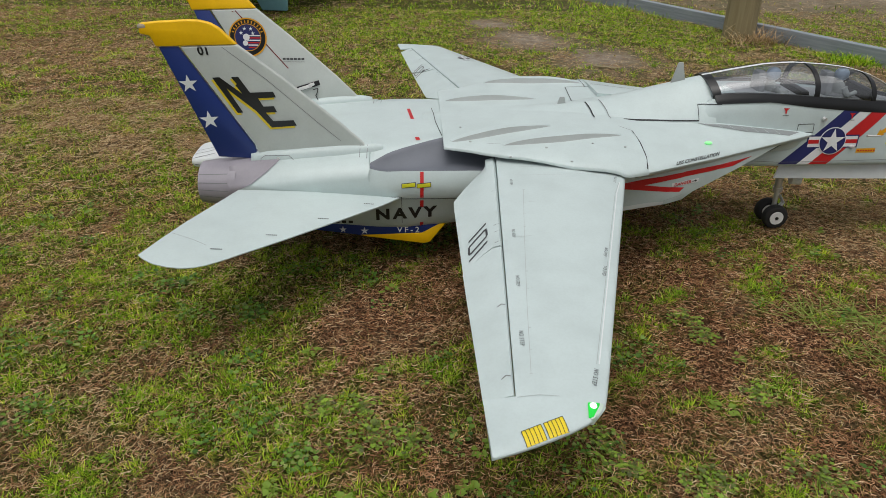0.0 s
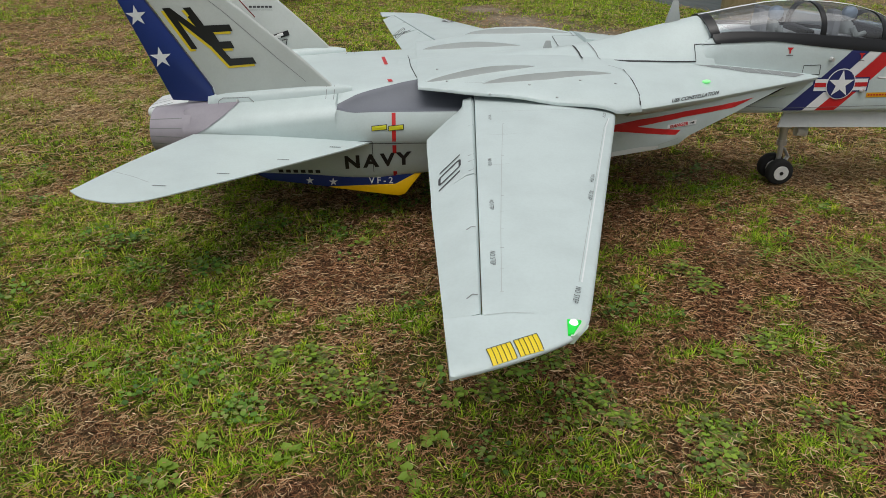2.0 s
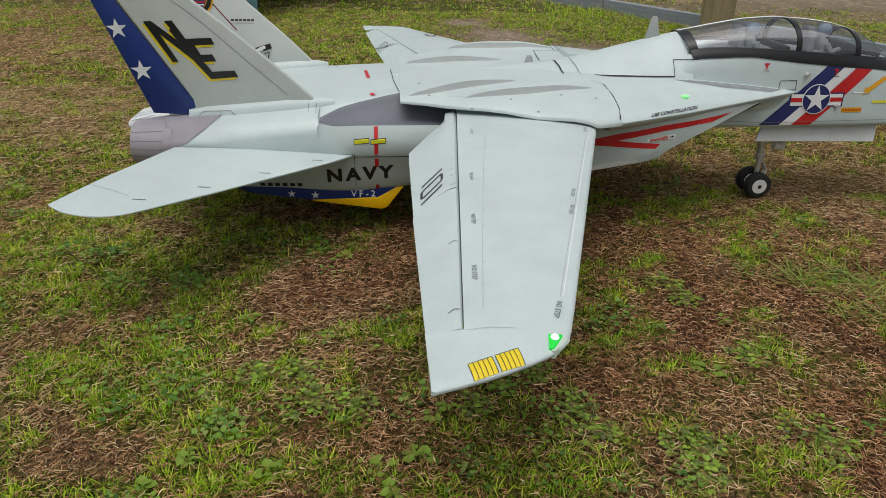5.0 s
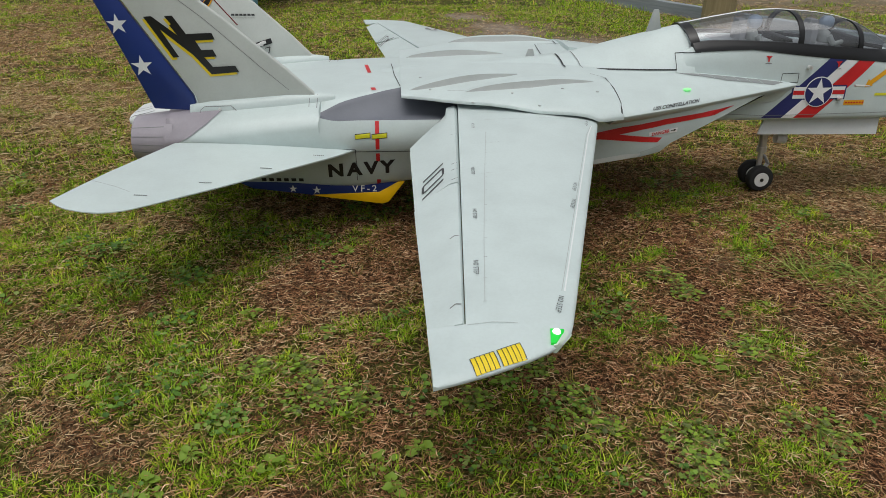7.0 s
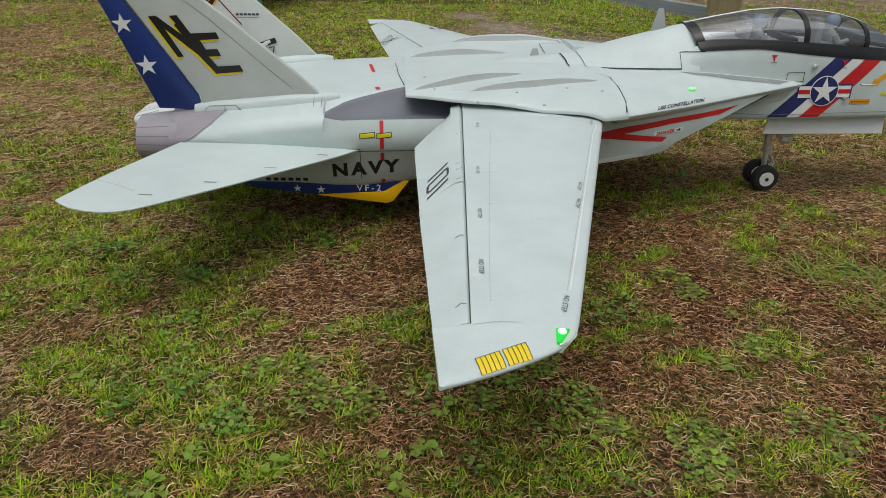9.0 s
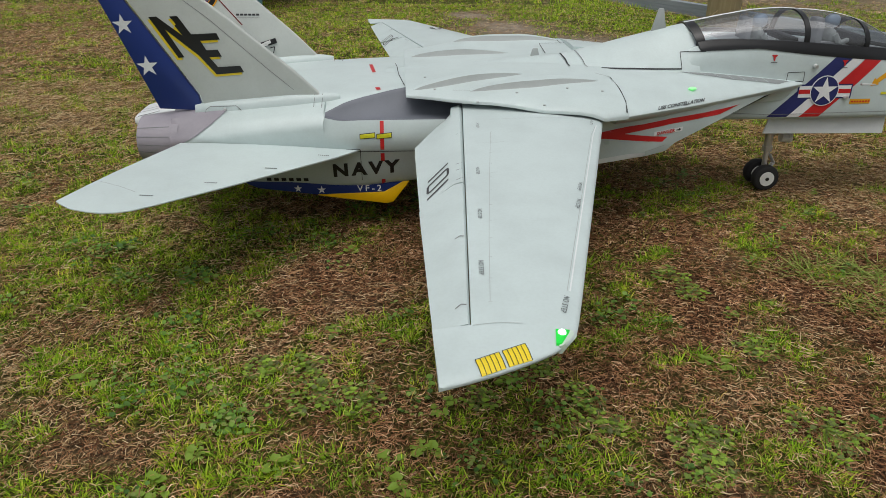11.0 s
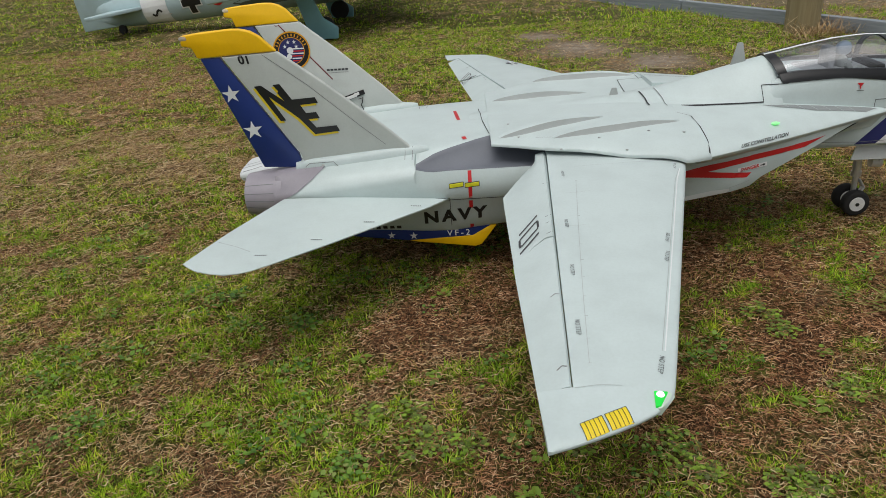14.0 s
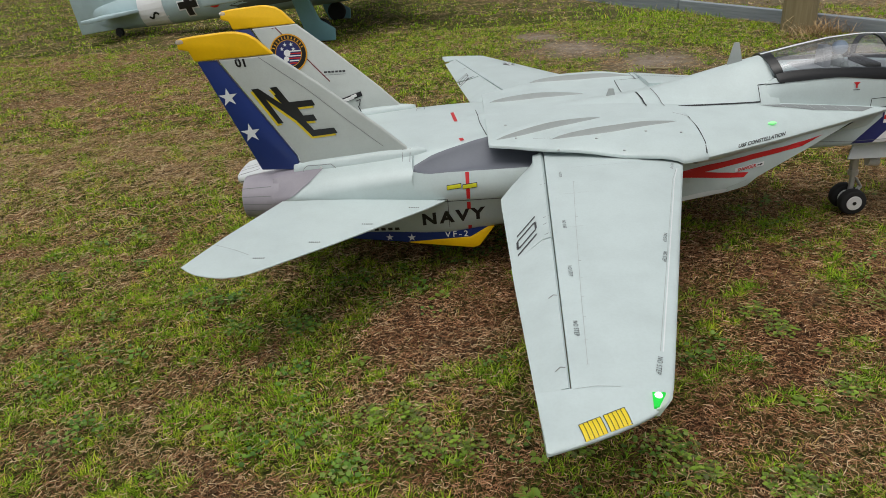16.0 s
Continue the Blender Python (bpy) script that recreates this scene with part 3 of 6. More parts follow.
    for a in (0.352, 0.475, 0.497, 0.53):
        lay("hinge_crease", shape_bm(line_polys([(hinge_x(a) - 0.004, y(a)), (hinge_x(a) - 0.013, y(a + 0.004))], 0.0012)), top, DOWN, skf, line_soft, flap_in)
    for a in (0.70, 0.842):
        lay("hinge_crease", shape_bm(line_polys([(hinge_x(a) - 0.004, y(a)), (hinge_x(a) - 0.009, y(a - 0.003)), (hinge_x(a) - 0.015, y(a + 0.002))], 0.0016)), top, DOWN, skf, line_soft, flap_out)


def make_wing(s):
    w = part("wing", wing_bm(s), grey_paint, jet, smooth=40)
    fi = part("inboard_flap", flap_bm(s, 0.213, 0.5440, radians(19), True), grey_paint, w, smooth=40)
    fo = part("outboard_flap", flap_bm(s, 0.5482, 0.874, radians(16)), grey_paint, w, smooth=40)
    wing_marks(w, fi, fo, s)
    # wingtip lamp: a clear green lens round a bright bulb
    rings = []
    for k in range(9):
        t = k / 8
        a = 0.890 + 0.023 * t
        x0, x1 = le_x(a) + 0.0003, 0.2070 - 0.001 * t
        x1 = min(x1, x0 - 0.001)
        zt = wing_z(a)
        rings.append([(x0, s * a, zt), (x0 + (x1 - x0) * 0.3, s * a, zt + half_thick(a, x0 - 0.006) + 0.002), (x1, s * a, zt + half_thick(a, x1) + 0.0016), (x1, s * a, zt - 0.004), (x0 + (x1 - x0) * 0.3, s * a, zt - 0.004)])
    lens = part("wingtip_lamp", loft_bm(rings), pale_lens if s < 0 else clear_lens, w, "clear wingtip navigation light with a green filter", smooth=60)
    if s < 0:
        glow = []
        for k in range(7):
            a = 0.8915 + 0.0200 * k / 6
            x0 = le_x(a) - 0.0022
            xi = min(0.2065 - 0.003 * k / 6, x0 - 0.001)
            zt = wing_z(a)
            glow.append([(x0, s * a, zt), (x0 + (xi - x0) * 0.3, s * a, zt + half_thick(a, x0 - 0.006) + 0.0026), (xi, s * a, zt + half_thick(a, xi) + 0.0022), (xi, s * a, zt - 0.003)])
        part("green_filter", loft_bm(glow), green_lens, lens, "glowing green filter", smooth=60)
    bm = bmesh.new()
    bmesh.ops.create_uvsphere(bm, u_segments=14, v_segments=8, radius=0.0042)
    return w, lens, moved(bm, Matrix.Translation((0.2115, s * 0.8960, 0.2170)))


rw, lens, bulb = make_wing(-1)
part("lamp_bulb", bulb, lamp_core, rw, "bright green bulb")
lw, lens, bulb = make_wing(1)
bulb.free()
lw.matrix_basis = Matrix.Translation((0.225, 0.25, 0)) @ pose(0, 0, 0, 0, 0, 8.2) @ Matrix.Translation((-0.25, -0.25, 0))


# ---- fins ----
def fin_place(s, dx=0.0):
    """Fin plane: (u, v) = (x, z), leaning outwards; local thickness runs along y."""
    def place(bm):
        for v in bm.verts:
            u, h, t = v.co
            v.co = (u + dx, s * (0.165 + 0.10 * (h - 0.24)) + t, h)
        bmesh.ops.recalc_face_normals(bm, faces=bm.faces[:])
        return bm
    return place


def make_fin(s):
    dx = 0.0 if s < 0 else -0.037
    place = fin_place(s, dx)
    main = [(-0.060, 0.240), (-0.120, 0.2985), (-0.219, 0.386), (-0.2945, 0.4475), (-0.394, 0.4435), (-0.284, 0.252), (-0.278, 0.222), (-0.12, 0.230)]
    bm = plate_bm(main, 0.0125, 0.0028, 3)
    fin = part("tail_fin", place(bm), fin_paint, jet, smooth=40)
    rud = [(-0.398, 0.4425), (-0.432, 0.4425), (-0.398, 0.344), (-0.359, 0.2285), (-0.284, 0.2245), (-0.2875, 0.252)]
    rudder = part("rudder", place(plate_bm(rud, 0.009, 0.0015, 2)), blue_paint, fin, "dark blue rudder", smooth=40)
    cap = [(-0.2945, 0.448), (-0.308, 0.4625), (-0.321, 0.4765), (-0.335, 0.4855), (-0.352, 0.4900), (-0.372, 0.4910), (-0.430, 0.4875), (-0.4585, 0.4840), (-0.4605, 0.4665), (-0.4430, 0.4625), (-0.4365, 0.4435)]
    cp = part("fin_cap", place(plate_bm(cap, 0.0128, 0.003, 3)), yellow_paint, fin, "bright yellow fin cap", smooth=40)
    part("tail_lamp", place(plate_bm([(-0.445, 0.4755), (-0.457, 0.4740), (-0.462, 0.4765), (-0.462, 0.4815), (-0.456, 0.4845), (-0.446, 0.484)], 0.014, 0.003, 2)), clear_lens, fin, "clear tail lamp lens")
    # root fairing
    rings = []
    for x in np.linspace(-0.296, -0.04, 16):
        w = ip(x, [-0.296, -0.24, -0.12, -0.06, -0.04], [0.010, 0.016, 0.016, 0.012, 0.005])
        zt = ip(x, [-0.296, -0.265, -0.24, -0.12, -0.065, -0.04], [0.236, 0.243, 0.2445, 0.2555, 0.2565, 0.252])
        rings.append([(x + dx, s * 0.1655 + w * math.cos(math.pi * i / 10) * 1.15, 0.205 + (zt - 0.205) * math.sin(math.pi * i / 10) ** 0.45) for i in range(11)])
    fair = part("fin_root_fairing", loft_bm(rings), grey_paint, fin, smooth=40)
    sk, skr = skin_of(fin), skin_of(rudder)
    skf = skin_of(fair, aft)
    if s < 0:
        lay("white_star", shape_bm([star_poly(-0.391, 0.3755, 0.0178, -0.06)]), side, RIGHT, skr, decal_white, rudder)
        lay("white_star", shape_bm([star_poly(-0.3645, 0.305, 0.0190, -0.06)]), side, RIGHT, skr, decal_white, rudder)
        n_ = [(-0.346, 0.388), (-0.333, 0.389), (-0.2835, 0.3475), (-0.312, 0.389), (-0.299, 0.390), (-0.264, 0.330), (-0.274, 0.3235), (-0.3225, 0.3675), (-0.299, 0.321), (-0.309, 0.320)]
        e_ = [(-0.306, 0.374), (-0.295, 0.383), (-0.282, 0.360), (-0.239, 0.362), (-0.235, 0.351), (-0.268, 0.349), (-0.260, 0.333), (-0.241, 0.334), (-0.236, 0.322), (-0.257, 0.321), (-0.245, 0.304), (-0.207, 0.306), (-0.202, 0.295), (-0.249, 0.291), (-0.274, 0.3235)]
        for d, o, m, lab in ((1, 0.0006, tape_yellow, "yellow letter shadow"), (0, 0.0013, black_paint, "")):
            for nm, pl in (("letter_n", n_), ("letter_e", e_)):
                lay(nm + ("_shadow" if d else ""), shape_bm([[(u - 0.0030 * d, v - 0.0042 * d) for u, v in pl]]), side, RIGHT, sk, m, fin, lab, off=o + (0.0004 if nm == "letter_e" else 0.0), longest=0.03)
        lay("tail_number", text_bm("01", 0.0215, 0, 0.0007), lambda p, q: (-0.3535 + p + 0.12 * q * -1, -0.2, 0.4365 + q), RIGHT, sk, black_paint, fin)
        lay("leading_edge_line", shape_bm(line_polys([(-0.321, 0.4445), (-0.249, 0.385), (-0.163, 0.302), (-0.12, 0.2625)], 0.0008)), side, RIGHT, sk, line_soft, fin)
        lay("access_panel_line", shape_bm(line_polys([(-0.276, 0.219), (-0.276, 0.229), (-0.268, 0.2345), (-0.222, 0.2365), (-0.213, 0.229)], 0.0009)), side, RIGHT, skf, line_soft, fin)
        lay("panel_line", shape_bm(line_polys([(-0.085, 0.2365), (-0.084, 0.254)], 0.0009) + line_polys([(-0.071, 0.2365), (-0.070, 0.2545)], 0.0009)), side, RIGHT, skf, line_soft, fin)
        bm = bmesh.new()
        bmesh.ops.create_cone(bm, segments=12, radius1=0.0028, radius2=0.0022, depth=0.003, cap_ends=True)
        part("screw", moved(bm, Matrix.Translation((-0.242, -0.1835, 0.2305)) @ pose(0, 0, 0, 90, 0, 0)), metal, fin)
    else:
        inw = lambda u, v: (u, 0.1, v)
        out = (0, 1, 0)
        e = (-0.354, 0.386)
        lay("round_patch", shape_bm([disc_poly(*e, 0.0425)]), inw, out, sk, black_paint, fin, "round anniversary patch")
        lay("patch_ring", shape_bm(ring_polys(*e, 0.0395, 0.0425)), inw, out, sk, orange_paint, fin, off=0.0012)
        lay("patch_ring", shape_bm(ring_polys(*e, 0.0285, 0.030)), inw, out, sk, orange_paint, fin, off=0.0012)
        lay("patch_field", shape_bm([disc_poly(*e, 0.0285)]), inw, out, sk, decal_blue, fin, off=0.0012)
        for k in range(6):
            v = e[1] - 0.023 + 0.0052 * k
            hw = math.sqrt(max(0, 0.0285 ** 2 - (v - e[1]) ** 2))
            lay("patch_stripe", shape_bm([[(e[0] + 0.001 - k * 0.0008, v), (e[0] + hw, v), (e[0] + hw, v + 0.0026), (e[0] + 0.001 - k * 0.0008, v + 0.0026)]]), inw, out, sk, decal_white if k % 2 else red_paint, fin, off=0.0017)
        for u, v in ((-0.014, 0.010), (-0.006, 0.019), (0.008, 0.019), (0.012, 0.009)):
            lay("patch_star", shape_bm([star_poly(e[0] + u, e[1] + v, 0.005)]), inw, out, sk, decal_white, fin, off=0.0017)
        lay("patch_shape", shape_bm([disc_poly(e[0] - 0.003, e[1] + 0.001, 0.0075, 14), disc_poly(e[0] - 0.006, e[1] - 0.012, 0.006, 12)]), inw, out, sk, decal_white, fin, off=0.0021)
        for k in range(12):
            t = math.pi * (0.12 + 0.76 * k / 11)
            c0 = (e[0] + 0.0345 * math.cos(t), e[1] + 0.0345 * math.sin(t))
            lay("patch_letter_bar", shape_bm([strip_poly((c0[0] - 0.0028 * math.cos(t), c0[1] - 0.0028 * math.sin(t)), (c0[0] + 0.0028 * math.cos(t), c0[1] + 0.0028 * math.sin(t)), 0.0025)]), inw, out, sk, orange_paint, fin, off=0.0016)
        lay("brand_bar", shape_bm([rect(-0.279 + 0.0085 * k, 0.3372, -0.2725 + 0.0085 * k, 0.3412) for k in range(6)] + [rect(-0.281, 0.3325, -0.230, 0.3331)]), inw, out, sk, decal_grey, fin)
        lay("red_line", shape_bm(line_polys([(-0.402, 0.472), (-0.268, 0.318)], 0.0024)), inw, out, sk, maroon, fin, off=0.0005)
        # rudder servo linkage
        tilt = pose(-0.187, 0.2785, 0, 0, 0, 17)
        bay = part("servo_bay", place(moved(box_bm(-0.027, -0.0055, -0.0085, 0.027, 0.0055, -0.0055, 0.0008), tilt)), black_paint, fin, "dark open servo slot")
        part("servo_arm", place(moved(join_bm(box_bm(-0.024, -0.0040, -0.0125, 0.008, 0.0030, -0.008, 0.001), box_bm(0.002, -0.0015, -0.0135, 0.015, 0.0045, -0.008, 0.001)), tilt)), hub_white, bay, "white servo arm")
        wire = [(-0.176, 0.271), (-0.165, 0.274), (-0.168, 0.262), (-0.171, 0.258), (-0.163, 0.240)]
        part("linkage", place(join_bm(*[rod_bm((u0, v0, -0.0105), (u1, v1, -0.0105), 0.0011, 6) for (u0, v0), (u1, v1) in zip(wire, wire[1:])], box_bm(-0.167, 0.236, -0.0125, -0.160, 0.243, -0.0085, 0.001))), black_paint, bay, "thin bent wire linkage")
    return fin


make_fin(-1)
make_fin(1)


# ---- stabilators ----
def stab_bm(s):
    rings = []
    for i in range(45):
        t = i / 44
        a = 0.228 + 0.3015 * t ** 0.5
        lx = ip(a, [0.228, 0.250, 0.273, 0.422, 0.500, 0.518, 0.526, 0.5295], [-0.002, -0.023, -0.040, -0.195, -0.281, -0.303, -0.320, -0.337])
        tx = ip(a, [0.228, 0.241, 0.377, 0.434, 0.493, 0.505, 0.518, 0.526, 0.5295], [-0.314, -0.319, -0.375, -0.395, -0.414, -0.402, -0.385, -0.362, -0.342])
        th = ip(a, [0.228, 0.5295], [0.0062, 0.0022])
        ring = []
        for k in range(9):
            u = k / 8
            ring.append((lx + (tx - lx) * u, s * a, th * (math.sin(math.pi * min(1, u * 0.9 + 0.05)) ** 0.6) * 0.5 + 0.0003))
        ring += [(x, y, -z) for x, y, z in ring[::-1]]
        rings.append(ring)
    return loft_bm(rings)


def make_stab(s):
    pivot = Matrix.Translation((-0.17, 0, 0.1765))
    st = part("stabilator", moved(stab_bm(s), pivot @ pose(0, 0, 0, 0, 2.6, 0) @ Matrix.Translation((0.17, 0, 0))), grey_paint, jet, smooth=40)
    if s < 0:
        sk = skin_of(st)
        for u, a in ((-0.066, 0.272), (-0.143, 0.342), (-0.222, 0.412), (-0.300, 0.468)):
            lay("stencil", shape_bm([rect(u - 0.008 + k * 0.0032, -a - 0.0012, u - 0.008 + k * 0.0032 + 0.0022, -a + 0.0018) for k in range(6)]), top, DOWN, sk, decal_grey, st)
        lay("panel_line", shape_bm(line_polys([(-0.385, -0.415), (-0.345, -0.437), (-0.318, -0.456)], 0.0006)), top, DOWN, sk, line_soft, st)
    return st


make_stab(-1)
make_stab(1)

# ---- ventral fins ----
for s in (-1, 1):
    v_main = [(0.070, 0.090), (-0.22, 0.092), (-0.195, 0.080), (-0.09, 0.066), (0.035, 0.070)]
    v_edge = [(0.082, 0.090), (0.070, 0.090), (0.036, 0.0705), (-0.088, 0.0655), (-0.075, 0.0625), (0.040, 0.0465), (0.052, 0.050)]
    v = part("ventral_fin", moved(plate_bm(v_main, 0.006, 0.001), pose(0, s * 0.2, 0.008, 90, 0, 0)), blue_paint, jet, "dark blue ventral fin with yellow lower edge")
    part("fin_edge", moved(plate_bm(v_edge, 0.0066, 0.001), pose(0, s * 0.2, 0.008, 90, 0, 0)), yellow_paint, v, "yellow lower edge")
    if s < 0:
        sk = skin_of(v)
        lay("white_star", shape_bm([star_poly(-0.080, 0.0835, 0.0085)]), side, RIGHT, sk, decal_white, v)
        lay("white_star", shape_bm([star_poly(-0.123, 0.0865, 0.0078)]), side, RIGHT, sk, decal_white, v)
        lay("squadron_letters", text_bm("VF-2", 0.0175, 0, 0.0002, 1.45), lambda p, q: (0.008 + p, -0.3, 0.0852 + q), RIGHT, sk, decal_white, v)

# ---- canopy and cockpit ----
def can_ring(x, grow=0.0, n=18):
    w, zt, zb = can_w(x) + grow, can_top(x) + grow, can_base(x)
    sh = ip(x, [0.63, 0.74], [0.014, 0.0])
    return [(x + sh * (1 - math.sin(math.pi * i / n) ** 0.8), -w * math.cos(math.pi * i / n), zb + (zt - zb) * math.sin(math.pi * i / n) ** ip(x, [0.63, 0.68, 0.76], [1.15, 1.0, 0.8])) for i in range(n + 1)]


canopy = part("canopy", loft_bm([can_ring(x) for x in np.linspace(0.650, 0.851, 15)], closed=False), glass, jet, "clear canopy glazing", smooth=60)
part("canopy_pane", loft_bm([can_ring(x) for x in np.linspace(0.861, 0.98, 10)], closed=False), glass, canopy, smooth=60)
part("windscreen", loft_bm([can_ring(x) for x in np.linspace(0.99, 1.094, 9)], closed=False), glass, canopy, smooth=60)


def bow_bm(x0, x1):
    rings = [can_ring(x0, -0.002), can_ring(x0, 0.0016), can_ring(x1, 0.0016), can_ring(x1, -0.002)]
    bm = loft_bm(rings, closed=False)
    return bm


for x0, x1 in ((0.6335, 0.6510), (0.851, 0.861), (0.980, 0.990)):
    part("canopy_bow", bow_bm(x0, x1), frame_black, canopy, "black canopy bow")
part("canopy_rim", loft_bm([[(x, y, z + 0.0012) for y, z in ((-0.005, can_top(x)), (0, can_top(x) + 0.001), (0.005, can_top(x)))] for x in np.linspace(0.634, 1.09, 22)], closed=False), white_paint, canopy)
for s in (-1, 1):
    rings = []
    for x in np.linspace(0.6450, 1.085, 28):
        w, zb = can_w(x), can_base(x)
        lowz = ip(x, [0.646, 0.726, 0.765, 0.828, 0.898, 0.968, 1.022, 1.1], [0.308, 0.312, 0.3135, 0.306, 0.299, 0.293, 0.289, 0.281])
        fall = [(x, s * (flank_y(x, z) + 0.0012), z) for z in np.linspace(zb - 0.003, lowz, 4)]
        lean = lambda z: x + ip(x, [0.64, 0.72], [0.6, 0.0]) * (zb - z)
        fall = [(lean(q[2]), q[1], q[2]) for q in fall]
        rings.append([(x, s * (w - 0.006), zb + 0.004), (x, s * (w + 0.0014), zb + 0.004)] + fall + [(x, s * (w - 0.008), lowz - 0.001)])
    part("canopy_sill", loft_bm(rings), frame_black, canopy, "black canopy sill", smooth=40)
part("cockpit_deck", loft_bm([[(x, -can_w(x) * 0.96, can_base(x) - 0.004), (x, can_w(x) * 0.96, can_base(x) - 0.004), (x, can_w(x) * 0.9, can_base(x) - 0.02), (x, -can_w(x) * 0.9, can_base(x) - 0.02)] for x in np.linspace(0.64, 1.08, 12)]), cockpit_grey, jet)
for x in (0.782, 0.930):
    seat = part("ejection_seat", join_bm(box_bm(x - 0.028, -0.022, 0.30, x - 0.014, 0.022, 0.352, 0.004), box_bm(x - 0.03, -0.014, 0.345, x - 0.012, 0.014, 0.3605, 0.004), box_bm(x - 0.02, -0.024, 0.30, x + 0.02, 0.024, 0.316, 0.004)), seat_grey, jet)
    part("instrument_hood", box_bm(x + 0.052, -0.05, 0.305, x + 0.072, 0.05, 0.330, 0.008), black_paint, jet)

# ---- details on the skin ----
sk_side = skin_of(aft, trunks[-1])
lay("panel_gap", shape_bm(line_polys([(-0.055, 0.1665), (0.0, 0.1665), (0.11, 0.167)], 0.0012)), side, RIGHT, sk_side, line_dark, aft)
lay("panel_gap", shape_bm(line_polys([(-0.07, 0.1715), (-0.004, 0.1715), (-0.004, 0.105)], 0.0010)), side, RIGHT, sk_side, line_dark, aft)
lay("navy_letters", text_bm("NAVY", 0.0370, 0, 0.0016, 1.36), lambda p, q: (0.003 + p, -0.3, 0.1295 + q + 0.075 * p), RIGHT, sk_side, black_paint, aft, "black NAVY lettering")
lay("serial_bar", shape_bm([rect(-0.178 + k * 0.0135, 0.1025, -0.178 + k * 0.0135 + 0.0085, 0.1095) for k in range(6)]), side, RIGHT, sk_side, black_paint, aft)
for z0, z1 in ((0.2205, 0.17), (0.163, 0.146), (0.106, 0.094)):
    lay("red_stripe", shape_bm([rect(0.0315, z1, 0.0383, z0)]), side, RIGHT, sk_side, red_paint, aft)
for x0 in (-0.003, 0.0262):
    lay("formation_strip", shape_bm([[(x0 - 0.001, 0.1905), (x0 + 0.0262, 0.1930), (x0 + 0.0262, 0.2025), (x0 - 0.001, 0.2000)]]), side, RIGHT, sk_side, line_dark, aft, off=0.0010)
    lay("formation_strip", shape_bm([[(x0, 0.1916), (x0 + 0.0250, 0.1941), (x0 + 0.0250, 0.2013), (x0, 0.1989)]]), side, RIGHT, sk_side, slime_paint, aft, off=0.0015)
sk_top = skin_of(aft, shell)
lay("red_stripe", shape_bm([[(0.005, 0.055), (0.012, 0.055), (0.021, -0.02), (0.014, -0.02)]]), top, DOWN, sk_top, red_paint, aft)
lay("red_stripe", shape_bm([[(0.022, -0.128), (0.030, -0.128), (0.033, -0.142), (0.025, -0.142)]]), top, DOWN, sk_top, red_paint, aft, off=0.0012)
for s in (-1, 1):
    ends = (-0.222, -0.224, -0.229, -0.240, -0.262, -0.290, -0.318, -0.333)
    sheet = []
    for k in range(8):
        row = []
        for i, e in enumerate(ends):
            x = -0.337 + (e + 0.337) * k / 7
            y, z = aft_half(x)[i + 5]
            row.append((x, s * (y + 0.0014), z + (0.0014 if i < 6 else 0.0)))
        sheet.append(row)
    part("nozzle_shroud", loft_bm(sheet, closed=False), nozzle_paint, jet, "mauve-grey metal shroud", smooth=50)
lay("panel_gap", shape_bm(line_polys([(0.066, -0.05), (0.0765, -0.126)], 0.0016)), top, DOWN, skin_of(aft, shell, spine), line_dark, aft, off=0.001)
lay("panel_gap", shape_bm(line_polys([(0.060, 0.05), (0.066, -0.05)], 0.0014)), top, DOWN, skin_of(aft, shell, spine), line_dark, aft, off=0.001)
sk_glove = skin_of(gloves[-1], shell, spine, fwd)
lay("seam_gap", shape_bm(line_polys([(0.4500, -0.282), (0.4555, -0.25), (0.4560, -0.20), (0.452, -0.155)], 0.0024)), top, DOWN, sk_glove, line_dark, gloves[-1], off=0.0012)
lay("ship_name", text_bm("USS CONSTELLATION", 0.0118, 0.2, 0.0003), lambda p, q: (0.5655 + p * 0.88 + q * 0.35, -0.2245 + p * 0.44 + q * 0.9, 0.3), DOWN, skin_of(gloves[-1]), black_paint, gloves[-1], "black ship name lettering", off=0.0016, longest=0.006)
lay("louvre_panel", shape_bm([[(0.607, -0.0895), (0.70, -0.0890), (0.83, -0.0880), (0.80, -0.106), (0.70, -0.115), (0.635, -0.104)]]), top, DOWN, skin_of(gloves[-1]), louvre_grey, gloves[-1])
for k in range(7):
    x = 0.625 + k * 0.025
    lay("louvre_line", shape_bm(line_polys([(x - 0.004, -0.0895), (x + 0.006, -0.112)], 0.0007)), top, DOWN, skin_of(gloves[-1]), grey_paint, gloves[-1], off=0.0013)
bm = bmesh.new()
bmesh.ops.create_uvsphere(bm, u_segments=14, v_segments=8, radius=0.0062)
part("glove_lamp", moved(bm, Matrix.Translation((0.600, -0.178, 0.2615)) @ Matrix.Diagonal((1.25, 0.7, 0.5, 1))), green_soft, gloves[-1], "small glowing green light")
sk_tr = skin_of(trunks[-1], gloves[-1], aft)
lay("lip_band", shape_bm([[(0.405, 0.135), (0.405, 0.1435), (0.434, 0.1485), (0.478, 0.1560), (0.511, 0.1575), (0.511, 0.1495)]]), side, RIGHT, skin_of(trunks[-1]), white_paint, trunks[-1], "paler band along the lower lip", off=0.0008)
lay("panel_line", shape_bm(line_polys([(0.511, 0.149), (0.511, 0.160), (0.549, 0.170)], 0.0008)), side, RIGHT, skin_of(trunks[-1]), line_faint, trunks[-1])
